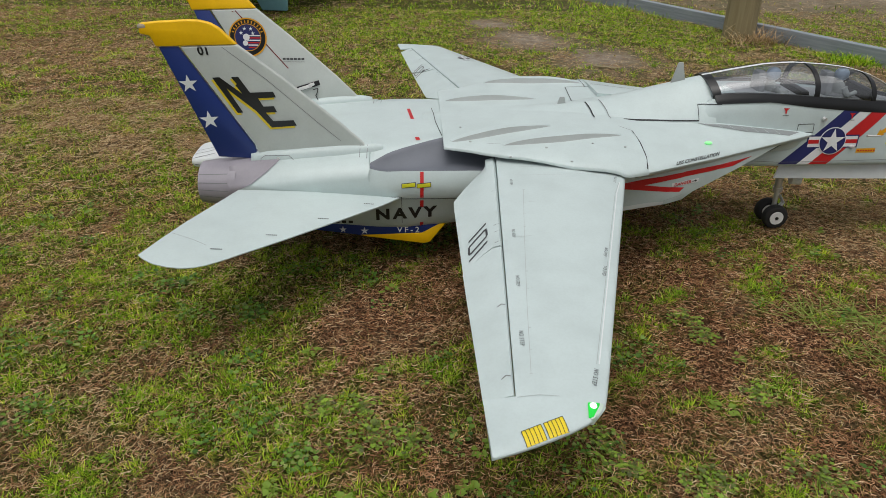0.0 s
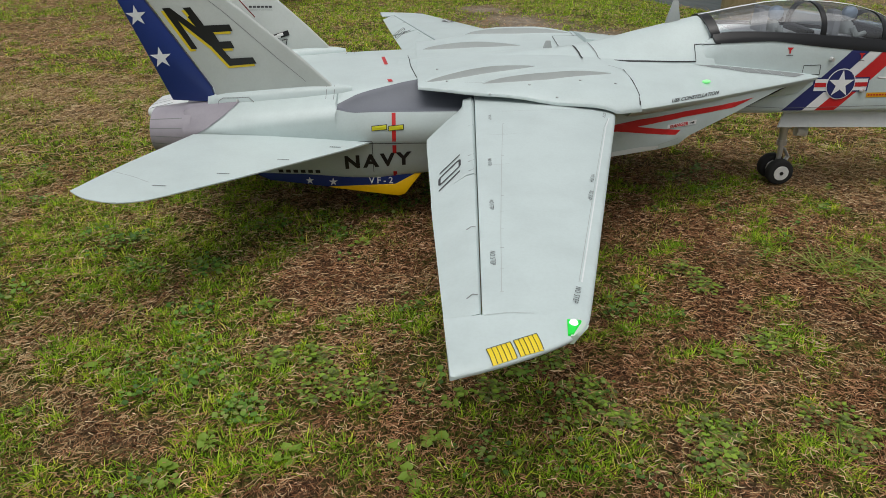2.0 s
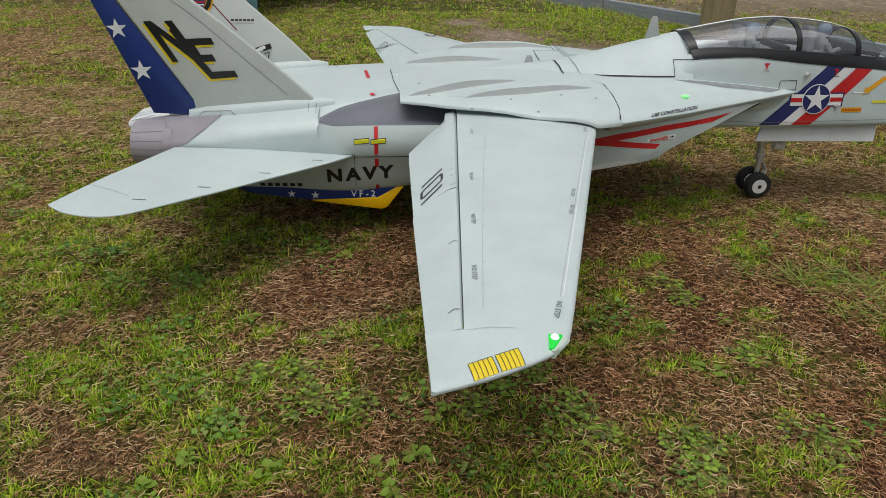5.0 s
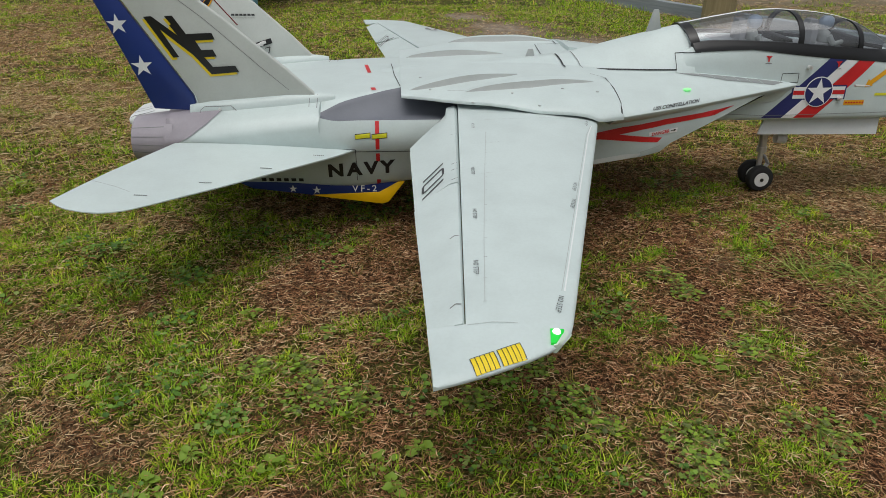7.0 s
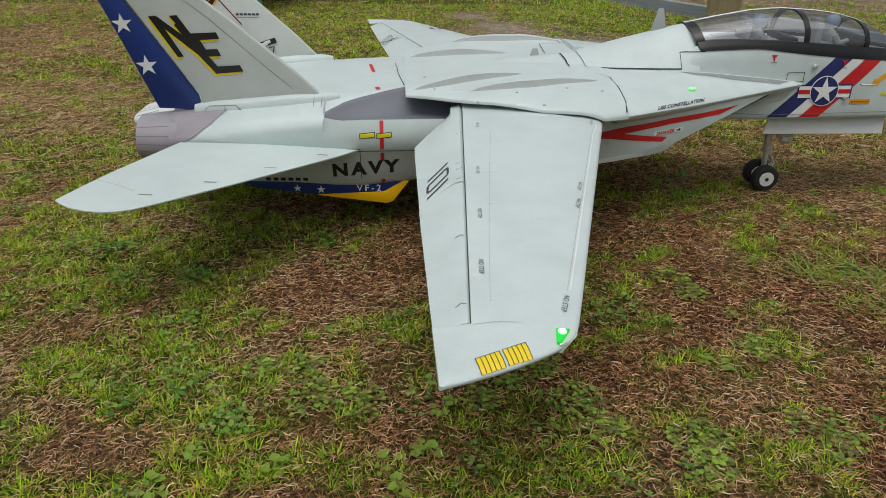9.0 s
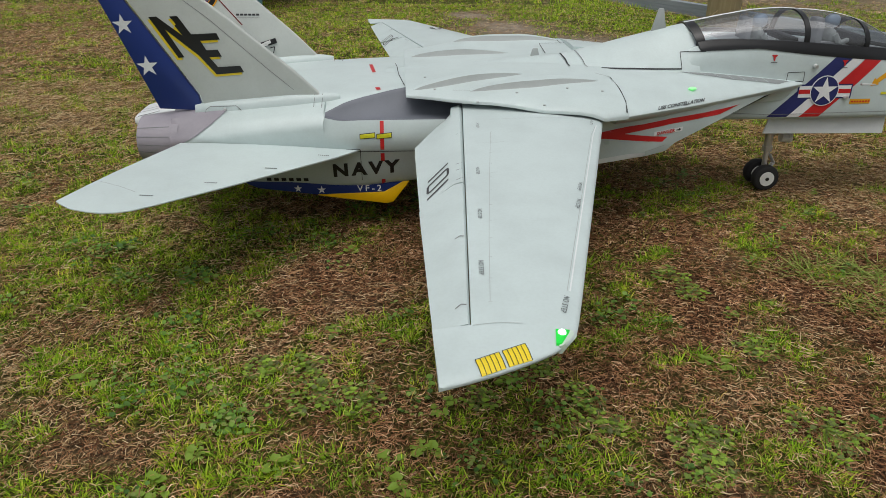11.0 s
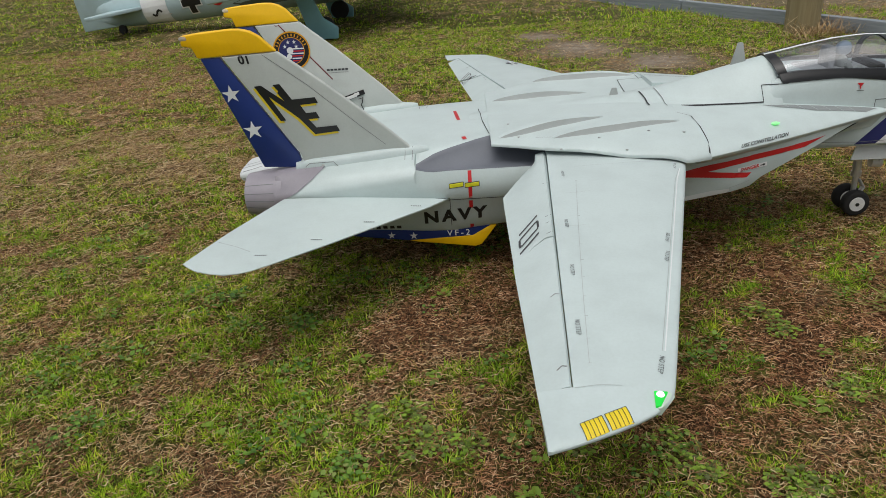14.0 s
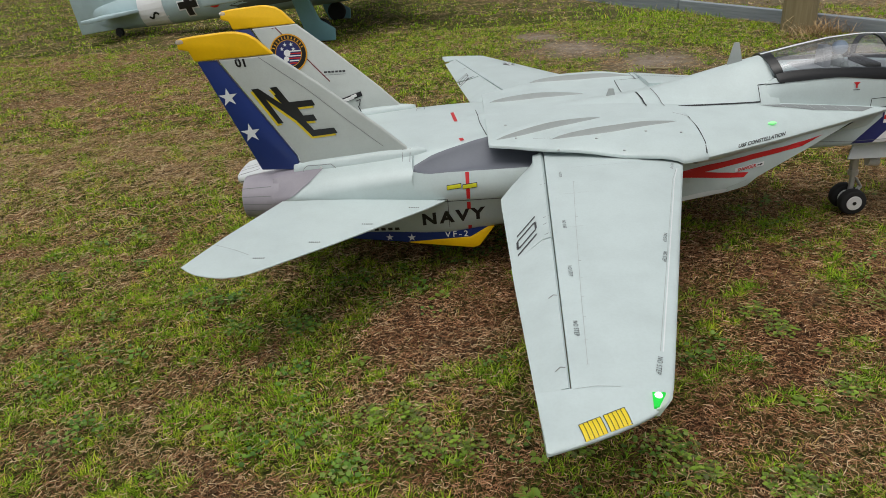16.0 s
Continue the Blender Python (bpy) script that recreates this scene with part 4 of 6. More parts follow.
lay("red_chevron", shape_bm([[(0.405, 0.1955), (0.4285, 0.2005), (0.47, 0.2085), (0.55, 0.2190), (0.64, 0.2225), (0.705, 0.2265), (0.66, 0.2145), (0.55, 0.2085), (0.506, 0.2025), (0.466, 0.1950), (0.550, 0.1850), (0.541, 0.1770), (0.43, 0.1870), (0.405, 0.1845)]]), side, RIGHT, sk_tr, red_paint, trunks[-1], "red warning chevron")
lay("warning_plate", shape_bm([[(0.522, 0.1895), (0.580, 0.1930), (0.580, 0.2010), (0.522, 0.1970)]]), side, RIGHT, sk_tr, decal_white, trunks[-1], off=0.0014, longest=0.008)
lay("warning_word", text_bm("DANGER", 0.0085, 0, 0.0003, 1.1), lambda p, q: (0.545 + p, -0.3, 0.1945 + q + 0.09 * p), RIGHT, sk_tr, red_paint, trunks[-1], off=0.0022)
lay("warning_arrow", shape_bm([strip_poly((0.566, 0.1962), (0.573, 0.1968), 0.0015), [(0.572, 0.1943), (0.577, 0.1971), (0.572, 0.1993)]]), side, RIGHT, sk_tr, black_paint, trunks[-1], off=0.0022)
# forward fuselage markings
sk_f = skin_of(fwd)


def lean_band(u0, u1, v0, v1):
    n = 5
    lo = [(ip(k / n, [0, 1], [u0[0], u1[0]]), v0 + (v1 - v0) * k / n) for k in range(n + 1)]
    hi = [(ip(k / n, [0, 1], [u0[1], u1[1]]), v0 + (v1 - v0) * k / n) for k in range(n + 1)]
    return lo + hi[::-1]


lay("blue_band", shape_bm([lean_band((0.793, 0.835), (0.922, 0.960), 0.1745, 0.2985)]), side, RIGHT, sk_f, decal_blue, fwd, "blue diagonal band")
lay("white_band", shape_bm([lean_band((0.835, 0.861), (0.960, 0.985), 0.1745, 0.2965)]), side, RIGHT, sk_f, decal_white, fwd, "white diagonal band")
lay("red_band", shape_bm([lean_band((0.861, 0.902), (0.985, 1.025), 0.1745, 0.2935)]), side, RIGHT, sk_f, red_paint, fwd, "red diagonal band")
o = (0.9085, 0.2325)
lay("insignia_bar", shape_bm([rect(o[0] - 0.056, o[1] - 0.0155, o[0] + 0.059, o[1] + 0.0125)]), side, RIGHT, sk_f, decal_blue, fwd, off=0.0011)
lay("insignia_bar", shape_bm([rect(o[0] - 0.053, o[1] - 0.0130, o[0] + 0.056, o[1] + 0.0098)]), side, RIGHT, sk_f, decal_white, fwd, off=0.0016)
lay("insignia_bar", shape_bm([rect(o[0] - 0.053, o[1] - 0.0055, o[0] + 0.056, o[1] + 0.0028)]), side, RIGHT, sk_f, red_paint, fwd, off=0.0021)
lay("insignia_ring", shape_bm([disc_poly(*o, 0.0300)]), side, RIGHT, sk_f, decal_white, fwd, off=0.0025)
lay("insignia_disc", shape_bm([disc_poly(*o, 0.0282)]), side, RIGHT, sk_f, decal_blue, fwd, off=0.0030)
lay("insignia_star", shape_bm([star_poly(*o, 0.0275)]), side, RIGHT, sk_f, decal_white, fwd, off=0.0035)
for u, v in ((0.7945, 0.2965), (0.9405, 0.2855)):
    lay("rescue_triangle", shape_bm([[(u - 0.0065, v + 0.0055), (u + 0.0065, v + 0.0055), (u, v - 0.0015)], strip_poly((u, v), (u, v - 0.0055), 0.003)]), side, RIGHT, sk_f, red_paint, fwd, off=0.0016)
    lay("stencil", shape_bm([rect(u - 0.0065, v - 0.0095, u + 0.0065, v - 0.0083)]), side, RIGHT, sk_f, decal_grey, fwd, off=0.0016)
bx = [(0.8255, 0.2495), (0.8265, 0.2685), (0.8600, 0.2695), (0.8610, 0.2515), (0.8255, 0.2495)]
lay("panel_outline", shape_bm(line_polys(bx, 0.0012)), side, RIGHT, sk_f, line_dark, fwd, off=0.0010)
lay("orange_panel", shape_bm([rect(0.968, 0.205, 1.012, 0.2145)]), side, RIGHT, sk_f, orange_paint, fwd, off=0.0010)
lay("stencil", shape_bm([rect(0.971 + 0.006 * k, 0.2085, 0.975 + 0.006 * k, 0.2112) for k in range(7)]), side, RIGHT, sk_f, red_paint, fwd, off=0.0016)
lay("orange_arrow", shape_bm([strip_poly((1.018, 0.248), (1.052, 0.272), 0.009), [(1.006, 0.2395), (1.024, 0.2425), (1.013, 0.2555)]]), side, RIGHT, sk_f, orange_paint, fwd, off=0.0010)
lay("formation_strip", shape_bm([rect(1.032, 0.2225, 1.075, 0.2275)]), side, RIGHT, sk_f, slime_paint, fwd, off=0.0012)
lay("panel_gap", shape_bm(line_polys([(0.612, 0.2770), (0.612, 0.3045), (0.625, 0.3055), (0.66, 0.3075)], 0.0013)), side, RIGHT, skin_of(fwd, spine), line_dark, fwd, off=0.001)
lay("panel_gap", shape_bm(line_polys([(0.425, 0.2795), (0.50, 0.2785), (0.612, 0.2770)], 0.0022)), side, RIGHT, skin_of(fwd, spine), line_dark, fwd, off=0.0015)
lay("panel_gap", shape_bm(line_polys([(0.3895, 0.0), (0.394, -0.04), (0.394, -0.078)], 0.0030)), top, DOWN, skin_of(shell, spine), line_dark, spine, off=0.0015)
lay("panel_gap", shape_bm(line_polys([(0.419, 0.0), (0.425, -0.05), (0.426, -0.088)], 0.0014)), top, DOWN, skin_of(shell, spine), line_soft, spine, off=0.0015)
lay("panel_line", shape_bm(line_polys([(0.66, 0.193), (0.80, 0.186), (1.08, 0.189)], 0.0008)), side, RIGHT, sk_f, line_soft, fwd, off=0.0008)
lay("panel_gap", shape_bm(line_polys([(0.369, 0.034), (0.377, 0.153), (0.44, 0.160), (0.60, 0.118)], 0.0016)), top, DOWN, skin_of(shell, spine, gloves[1]), line_dark, shell, off=0.001)
lay("panel_gap", shape_bm(line_polys([(0.425, 0.154), (0.423, 0.231)], 0.0016)), top, DOWN, skin_of(shell, spine), line_dark, shell, off=0.001)
lay("panel_gap", shape_bm(line_polys([(0.452, -0.155), (0.43, -0.13)], 0.0010)), top, DOWN, skin_of(shell, spine, gloves[-1]), line_soft, shell, off=0.001)
lay("panel_line", shape_bm(line_polys([(0.16, -0.190), (0.20, -0.205)], 0.0007)), top, DOWN, skin_of(shell), line_soft, shell, off=0.0008)
for x in (-0.072, -0.055):
    lay("panel_line", shape_bm(line_polys([(x, 0.118), (x, 0.150)], 0.0010)), top, DOWN, skin_of(aft), line_soft, aft, off=0.0008)
# blade aerial, small sensors
a_ = part("blade_aerial", moved(plate_bm([(0.570, 0.333), (0.601, 0.336), (0.591, 0.3765), (0.581, 0.3765)], 0.004, 0.001), pose(0, 0, 0, 90, 0, 0)), shade_paint, jet, "grey blade aerial")
part("blade_aerial", moved(plate_bm([(0.330, 0.276), (0.352, 0.278), (0.347, 0.298), (0.337, 0.298)], 0.004, 0.001), pose(0, 0.012, 0, 90, 0, 0)), shade_paint, jet, "grey blade aerial")
for x, z in ((0.878, 0.281), (0.955, 0.219)):
    bm = bmesh.new()
    bmesh.ops.create_cone(bm, segments=14, radius1=0.0045, radius2=0.0035, depth=0.008, cap_ends=True)
    part("sensor_stub", moved(bm, Matrix.Translation((x, -0.087, z)) @ pose(0, 0, 0, 90, 0, 0)), metal, fwd)
bm = bmesh.new()
bmesh.ops.create_cone(bm, segments=10, radius1=0.0022, radius2=0.001, depth=0.03, cap_ends=True)
part("pitot_probe", moved(bm, Matrix.Translation((0.992, -0.090, 0.246)) @ pose(0, 0, 0, 0, 90, 0)), metal, fwd)
for x, y in ((0.115, -0.10), (0.13, -0.175), (0.20, -0.245), (0.31, -0.272), (0.42, -0.225), (0.27, -0.225), (0.36, -0.215)):
    bm = bmesh.new()
    bmesh.ops.create_cone(bm, segments=10, radius1=0.0026, radius2=0.0024, depth=0.0016, cap_ends=True)
    part("fairing_screw", moved(bm, Matrix.Translation((x, y, shell_z(x, y) + 0.0004))), shade_paint, shell)


# ---- landing gear ----
def wheel_parts(parent, x, y, z, r, w):
    rings = []
    for k in range(9):
        t = math.pi * k / 8
        rings.append([(x + (r - 0.006 + 0.006 * math.sin(t) ** 0.6) * math.cos(q), y - w / 2 * math.cos(t), z + (r - 0.006 + 0.006 * math.sin(t) ** 0.6) * math.sin(q)) for q in [2 * math.pi * i / 28 for i in range(28)]])
    whl = part("wheel", loft_bm(rings), rubber, parent, "black rubber wheel", smooth=50)
    for sgn in (-1, 1):
        bm = join_bm(moved(plate_bm(disc_poly(0, 0, r * 0.56, 20), 0.002, 0.0006, 1), Matrix.Translation((x, y + sgn * (w / 2 + 0.0003), z)) @ pose(0, 0, 0, 90, 0, 0)), )
        part("hub", bm, hub_white, whl, "white wheel hub")
        part("axle_nut", moved(plate_bm(disc_poly(0, 0, r * 0.15, 6), 0.003), Matrix.Translation((x, y + sgn * (w / 2 + 0.001), z)) @ pose(0, 0, 0, 90, 0, 0)), black_paint, whl)


ng = part("nose_gear_leg", join_bm(rod_bm((0.860, -0.008, 0.09), (0.855, -0.008, 0.19), 0.0085), rod_bm((0.8615, -0.008, 0.028), (0.860, -0.008, 0.10), 0.0055)), metal, jet, "silver nose gear leg")
wheel_parts(jet, 0.858, -0.028, 0.0285, 0.0285, 0.021)
wheel_parts(jet, 0.858, 0.012, 0.0285, 0.0285, 0.021)
part("axle", rod_bm((0.863, -0.038, 0.0285), (0.863, 0.022, 0.0285), 0.003), metal, ng)
part("torque_link", join_bm(rod_bm((0.868, -0.012, 0.034), (0.881, -0.012, 0.056), 0.0022), rod_bm((0.881, -0.012, 0.056), (0.868, -0.012, 0.076), 0.0022), rod_bm((0.868, -0.004, 0.034), (0.881, -0.004, 0.056), 0.0022), rod_bm((0.881, -0.004, 0.056), (0.868, -0.004, 0.076), 0.0022)), metal, ng)
part("collar", rod_bm((0.8602, -0.008, 0.083), (0.860, -0.008, 0.094), 0.0105), metal, ng)
part("taxi_lamp", join_bm(rod_bm((0.880, -0.016, 0.116), (0.902, -0.016, 0.114), 0.0105, 16), rod_bm((0.893, -0.016, 0.1155), (0.896, -0.016, 0.115), 0.0113, 16)), hub_white, ng, "white taxi lamp")
part("drag_strut", rod_bm((0.865, -0.008, 0.12), (0.955, -0.008, 0.178), 0.004), metal, ng)
door = moved(plate_bm([(0.812, 0.139), (0.824, 0.168), (1.074, 0.174), (1.068, 0.138)], 0.004, 0.0012), pose(0, -0.040, 0, 90, 0, 0))
for v in door.verts:
    v.co.y -= 0.012 + 0.35 * (0.17 - v.co.z)
part("nose_gear_door", door, white_paint, jet, "white open nose gear door")
part("nose_gear_door", moved(plate_bm([(0.812, 0.139), (0.824, 0.168), (1.074, 0.174), (1.068, 0.138)], 0.004, 0.0012), pose(0, 0.052, 0, 90, 0, 0)), white_paint, jet, "white open nose gear door")
for s in (-1, 1):
    mg = part("main_gear_leg", join_bm(rod_bm((0.25, s * 0.20, 0.036), (0.26, s * 0.19, 0.16), 0.008), rod_bm((0.25, s * 0.24, 0.036), (0.25, s * 0.19, 0.036), 0.004)), metal, jet, "silver main gear leg")
    wheel_parts(jet, 0.25, s * 0.232, 0.036, 0.037, 0.026)


# pilot figures behind the glass, plain shapes
def figure_bm(x):
    def ball(r, at, sx, sy, sz, tilt=0.0):
        bm = bmesh.new()
        bmesh.ops.create_uvsphere(bm, u_segments=18, v_segments=12, radius=r)
        return moved(bm, Matrix.Translation(at) @ pose(0, 0, 0, 0, tilt, 0) @ Matrix.Diagonal((sx, sy, sz, 1)))
    torso = loft_bm([[(x + fwd_ + a * 0.92 * math.cos(q), c * math.sin(q), z) for q in [2 * math.pi * k / 16 for k in range(16)]]
                     for z, a, c, fwd_ in ((0.300, 0.013, 0.019, 0.004), (0.316, 0.013, 0.020, 0.002), (0.328, 0.0125, 0.0245, 0.0), (0.336, 0.010, 0.0225, 0.0), (0.3405, 0.006, 0.010, 0.001), (0.346, 0.0055, 0.0065, 0.002))])
    arms = [rod_bm((x + 0.001, k * 0.0235, 0.331), (x + 0.012, k * 0.026, 0.314), 0.0055) for k in (-1, 1)] + [rod_bm((x + 0.012, k * 0.026, 0.314), (x + 0.034, k * 0.016, 0.318), 0.0048) for k in (-1, 1)]
    helmet = [ball(0.0145, (x + 0.003, 0, 0.3535), 1.08, 0.92, 1.0)]
    face = [ball(0.0105, (x + 0.0095, 0, 0.3530), 0.85, 1.05, 0.8), ball(0.0070, (x + 0.0135, 0, 0.3445), 1.2, 0.8, 0.8, 25)]
    sizes, groups = [], []
    for k, group in enumerate((helmet, [torso] + arms, face)):
        for bm in group:
            sizes.append((len(bm.faces), k))
            groups.append(bm)
    out = join_bm(*groups)
    ids = [k for n_, k in sizes for _ in range(n_)]
    for f, k in zip(out.faces, ids):
        f.material_index = k
    return out


for x in (0.788, 0.938):
    f = link_mesh("pilot_figure", figure_bm(x), [helmet_blue, suit_green, dark_inside], None, "", 60)
    tagged(f, "small painted pilot figure with a blue helmet seated in the cockpit", "pilot figure", "pilot figures in the cockpit")


# ---- ground cover ----
rng = np.random.default_rng(7)


def vnoise(x, y, size, seed):
    """Smooth lattice noise, 0 to 1."""
    lat = np.random.default_rng(seed).random((128, 128))
    u, v = np.asarray(x) / size + 500.0, np.asarray(y) / size + 500.0
    i, j = np.floor(u).astype(int), np.floor(v).astype(int)
    fu, fv = u - i, v - j
    fu, fv = fu * fu * (3 - 2 * fu), fv * fv * (3 - 2 * fv)
    a, b_ = lat[i % 128, j % 128], lat[(i + 1) % 128, j % 128]
    c, d = lat[i % 128, (j + 1) % 128], lat[(i + 1) % 128, (j + 1) % 128]
    return (a * (1 - fu) + b_ * fu) * (1 - fv) + (c * (1 - fu) + d * fu) * fv


# broad patches: x, y, radius, and how green (+) or bare and dry (-)
PATCHES = [
    (-0.06, -0.37, 0.085, -0.75), (-0.02, -0.46, 0.07, -0.6), (0.10, -0.36, 0.09, -0.4), (-0.33, -0.42, 0.045, -0.6), (-0.25, -0.77, 0.05, -0.6),
    (-0.36, -0.81, 0.06, -0.4), (0.07, -0.80, 0.035, -0.5), (0.36, -0.65, 0.06, -0.5), (0.53, -0.55, 0.07, -0.5),
    (0.70, -0.48, 0.05, -0.35), (0.57, -0.75, 0.10, -0.35), (-0.13, -0.74, 0.035, -0.4), (1.05, -0.02, 0.30, -0.2),
    (-0.24, -0.15, 0.22, 0.25), (-0.48, -0.36, 0.14, 0.3), (-0.24, -0.42, 0.045, 0.4), (-0.32, -0.57, 0.10, 0.3), (-0.24, -0.68, 0.06, 0.35),
    (0.72, -0.32, 0.04, 0.6), (0.66, -0.50, 0.045, 0.6), (0.59, -0.52, 0.03, 0.5), (0.46, -0.54, 0.04, 0.5), (0.64, -0.615, 0.04, 0.5), (0.80, -0.41, 0.06, 0.4),
    (-0.015, -0.82, 0.03, 0.6), (-0.115, -0.795, 0.035, 0.5), (0.07, -0.67, 0.05, 0.4), (-0.28, -0.85, 0.06, 0.5), (0.62, -0.02, 0.2, 0.12),
]
# bare soil: x, y, radius
BARE = [(0.60, 2.05, 0.23), (0.84, 1.62, 0.20), (0.45, 2.45, 0.15), (3.2, 4.3, 1.6), (4.6, 5.2, 2.2)]


FAR_PATCHES = [(0.0, 2.4, 1.0, 0.36), (1.25, 2.25, 0.45, 0.55), (0.9, 2.9, 0.5, 0.4), (2.3, 2.1, 0.4, 0.3), (-1.3, 1.2, 0.8, -0.09), (-2.0, 2.5, 1.0, -0.06), (-1.4, 1.75, 0.45, -0.30), (2.2, 2.5, 0.5, 0.12), (-1.0, 0.75, 0.30, -0.2), (-0.65, 0.35, 0.25, -0.12), (-0.5, 2.7, 0.35, -0.25), (-1.9, 3.3, 0.5, -0.2)]


def green_at(x, y):
    g = 0.0 + 0.34 * vnoise(x, y, 0.085, 3) + 0.20 * vnoise(x, y, 0.27, 4) + 0.54 * vnoise(x, y, 0.042, 5) + 0.22 * vnoise(x, y, 0.019, 6)
    for px, py, r, k in PATCHES + FAR_PATCHES:
        g = g + k * 0.58 * np.exp(-((x - px) ** 2 + (y - py) ** 2) / (r * r))
    g = g + np.clip((0.08 - x) * 0.16, -0.075, 0.05)
    return g


def bare_at(x, y):
    b_ = np.zeros_like(np.asarray(x, float))
    for px, py, r in BARE:
        b_ = np.maximum(b_, np.exp(-((x - px) ** 2 + (y - py) ** 2) / (r * r)) * (0.55 + 0.9 * vnoise(x, y, 0.12, 9)))
    return np.clip(b_, 0, 1)


def pale_at(x, y):
    p = np.clip((np.asarray(y) - 0.25 * np.asarray(x) + 0.15) / 0.9, 0.10 + 0.35 * np.clip(-np.asarray(x) * 3.0, 0, 1) + 0.25 * (vnoise(x, y, 0.16, 51) > 0.6), 0.96)
    return np.maximum(p, 0.8 * np.exp(-((x - 1.1) ** 2 + (y - 0.05) ** 2) / 0.12))


def bump_at(x, y):
    return 0.016 * (vnoise(x, y, 0.30, 11) - 0.5) + 0.008 * (vnoise(x, y, 0.07, 12) - 0.5) - 0.004


def lattice(lo, hi, step, wide, far):
    core = list(np.arange(lo, hi + step / 2, step))
    out, low = list(np.arange(hi + 0.07, wide, 0.07)), list(np.arange(lo - 0.07, -wide, -0.07))
    for line, sign in ((out, 1), (low, -1)):
        d = 0.07
        while abs(line[-1]) < far:
            d *= 1.3
            line.append(line[-1] + sign * d)
    return np.array(low[::-1] + core + out)


gx, gy = lattice(-1.5, 1.9, 0.022, 7.0, 90), lattice(-1.2, 2.4, 0.022, 8.0, 90)
X, Y = np.meshgrid(gx, gy, indexing="ij")
Z = bump_at(X, Y) + 0.006 * (vnoise(X, Y, 0.025, 13) - 0.5)
n0, n1 = len(gx), len(gy)
idx = np.arange(n0 * n1).reshape(n0, n1)
quads = np.stack([idx[:-1, :-1], idx[1:, :-1], idx[1:, 1:], idx[:-1, 1:]], -1).reshape(-1, 4)


def np_mesh(name, verts, faces, mat, smooth=False):
    """verts (n, 3); faces (m, k) of one size."""
    me = bpy.data.meshes.new(name)
    k = faces.shape[1]
    me.vertices.add(len(verts))
    me.vertices.foreach_set("co", np.ascontiguousarray(verts, dtype=np.float32).ravel())
    me.loops.add(faces.size)
    me.loops.foreach_set("vertex_index", np.ascontiguousarray(faces, dtype=np.int32).ravel())
    me.polygons.add(len(faces))
    me.polygons.foreach_set("loop_start", np.arange(0, faces.size, k, dtype=np.int32))
    if smooth:
        me.polygons.foreach_set("use_smooth", np.ones(len(faces), dtype=bool))
    me.update(calc_edges=True)
    me.materials.append(mat)
    return new(name, me)


soil, nt, b = nodes_of("soil_and_thatch")
att = nt.nodes.new("ShaderNodeAttribute")
att.attribute_name = "cover"
sep = nt.nodes.new("ShaderNodeSeparateColor")
nt.links.new(att.outputs["Color"], sep.inputs[0])
f1, f2 = noise_node(nt, 130, 5, 0.7), noise_node(nt, 18, 4, 0.6)
earth = ramp(nt, f1, [(0.36, (0.014, 0.007, 0.004)), (0.53, (0.060, 0.029, 0.016)), (0.72, (0.17, 0.088, 0.046))])
turf_c = ramp(nt, f1, [(0.36, (0.012, 0.012, 0.003)), (0.53, (0.068, 0.078, 0.012)), (0.72, (0.22, 0.26, 0.042))])
thatch = ramp(nt, f1, [(0.36, (0.050, 0.033, 0.017)), (0.53, (0.205, 0.145, 0.078)), (0.72, (0.46, 0.36, 0.21))])
m0 = nt.nodes.new("ShaderNodeMixRGB")
nt.links.new(sep.outputs["Blue"], m0.inputs["Fac"])
nt.links.new(earth, m0.inputs[1])
nt.links.new(thatch, m0.inputs[2])
sand = ramp(nt, f2, [(0.35, (0.20, 0.165, 0.125)), (0.65, (0.34, 0.295, 0.235))])
m1 = nt.nodes.new("ShaderNodeMixRGB")
patchy = nt.nodes.new("ShaderNodeMath")
patchy.operation, patchy.use_clamp = "MULTIPLY_ADD", True
nt.links.new(noise_node(nt, 5.0, 6, 0.65), patchy.inputs[0])
patchy.inputs[1].default_value = 1.4
lower = nt.nodes.new("ShaderNodeMath")
lower.operation = "SUBTRACT"
nt.links.new(sep.outputs["Red"], lower.inputs[0])
lower.inputs[1].default_value = 0.70
nt.links.new(lower.outputs[0], patchy.inputs[2])
nt.links.new(patchy.outputs[0], m1.inputs["Fac"])
nt.links.new(m0.outputs[0], m1.inputs[1])
nt.links.new(turf_c, m1.inputs[2])
m2 = nt.nodes.new("ShaderNodeMixRGB")
nt.links.new(sep.outputs["Green"], m2.inputs["Fac"])
nt.links.new(m1.outputs[0], m2.inputs[1])
nt.links.new(sand, m2.inputs[2])
nt.links.new(m2.outputs[0], b.inputs["Base Color"])
b.inputs["Roughness"].default_value = 0.95
b.inputs["Specular IOR Level"].default_value = 0.1
add_bump(nt, b, f1, 0.7, 0.008)

ground = np_mesh("ground", np.stack([X, Y, Z], -1).reshape(-1, 3), quads, soil, True)
tagged(ground, "patchy lawn of green grass, dry thatch and brown soil", "ground", "", "structure")
cov = ground.data.color_attributes.new("cover", "FLOAT_COLOR", "POINT")
even = np.clip((np.maximum(np.abs(X), np.abs(Y)) - 5.5) / 1.5, 0, 1)
gr = (np.clip((green_at(X, Y) - 0.38) / 0.33, 0, 1) * (1 - even) + 0.62 * even) * (1 - bare_at(X, Y))
cd = np.zeros((n0 * n1, 4), dtype=np.float32)
cd[:, 2] = np.clip(0.85 * pale_at(X, Y) * (1 - even) + 0.45 * even, 0, 1).ravel()
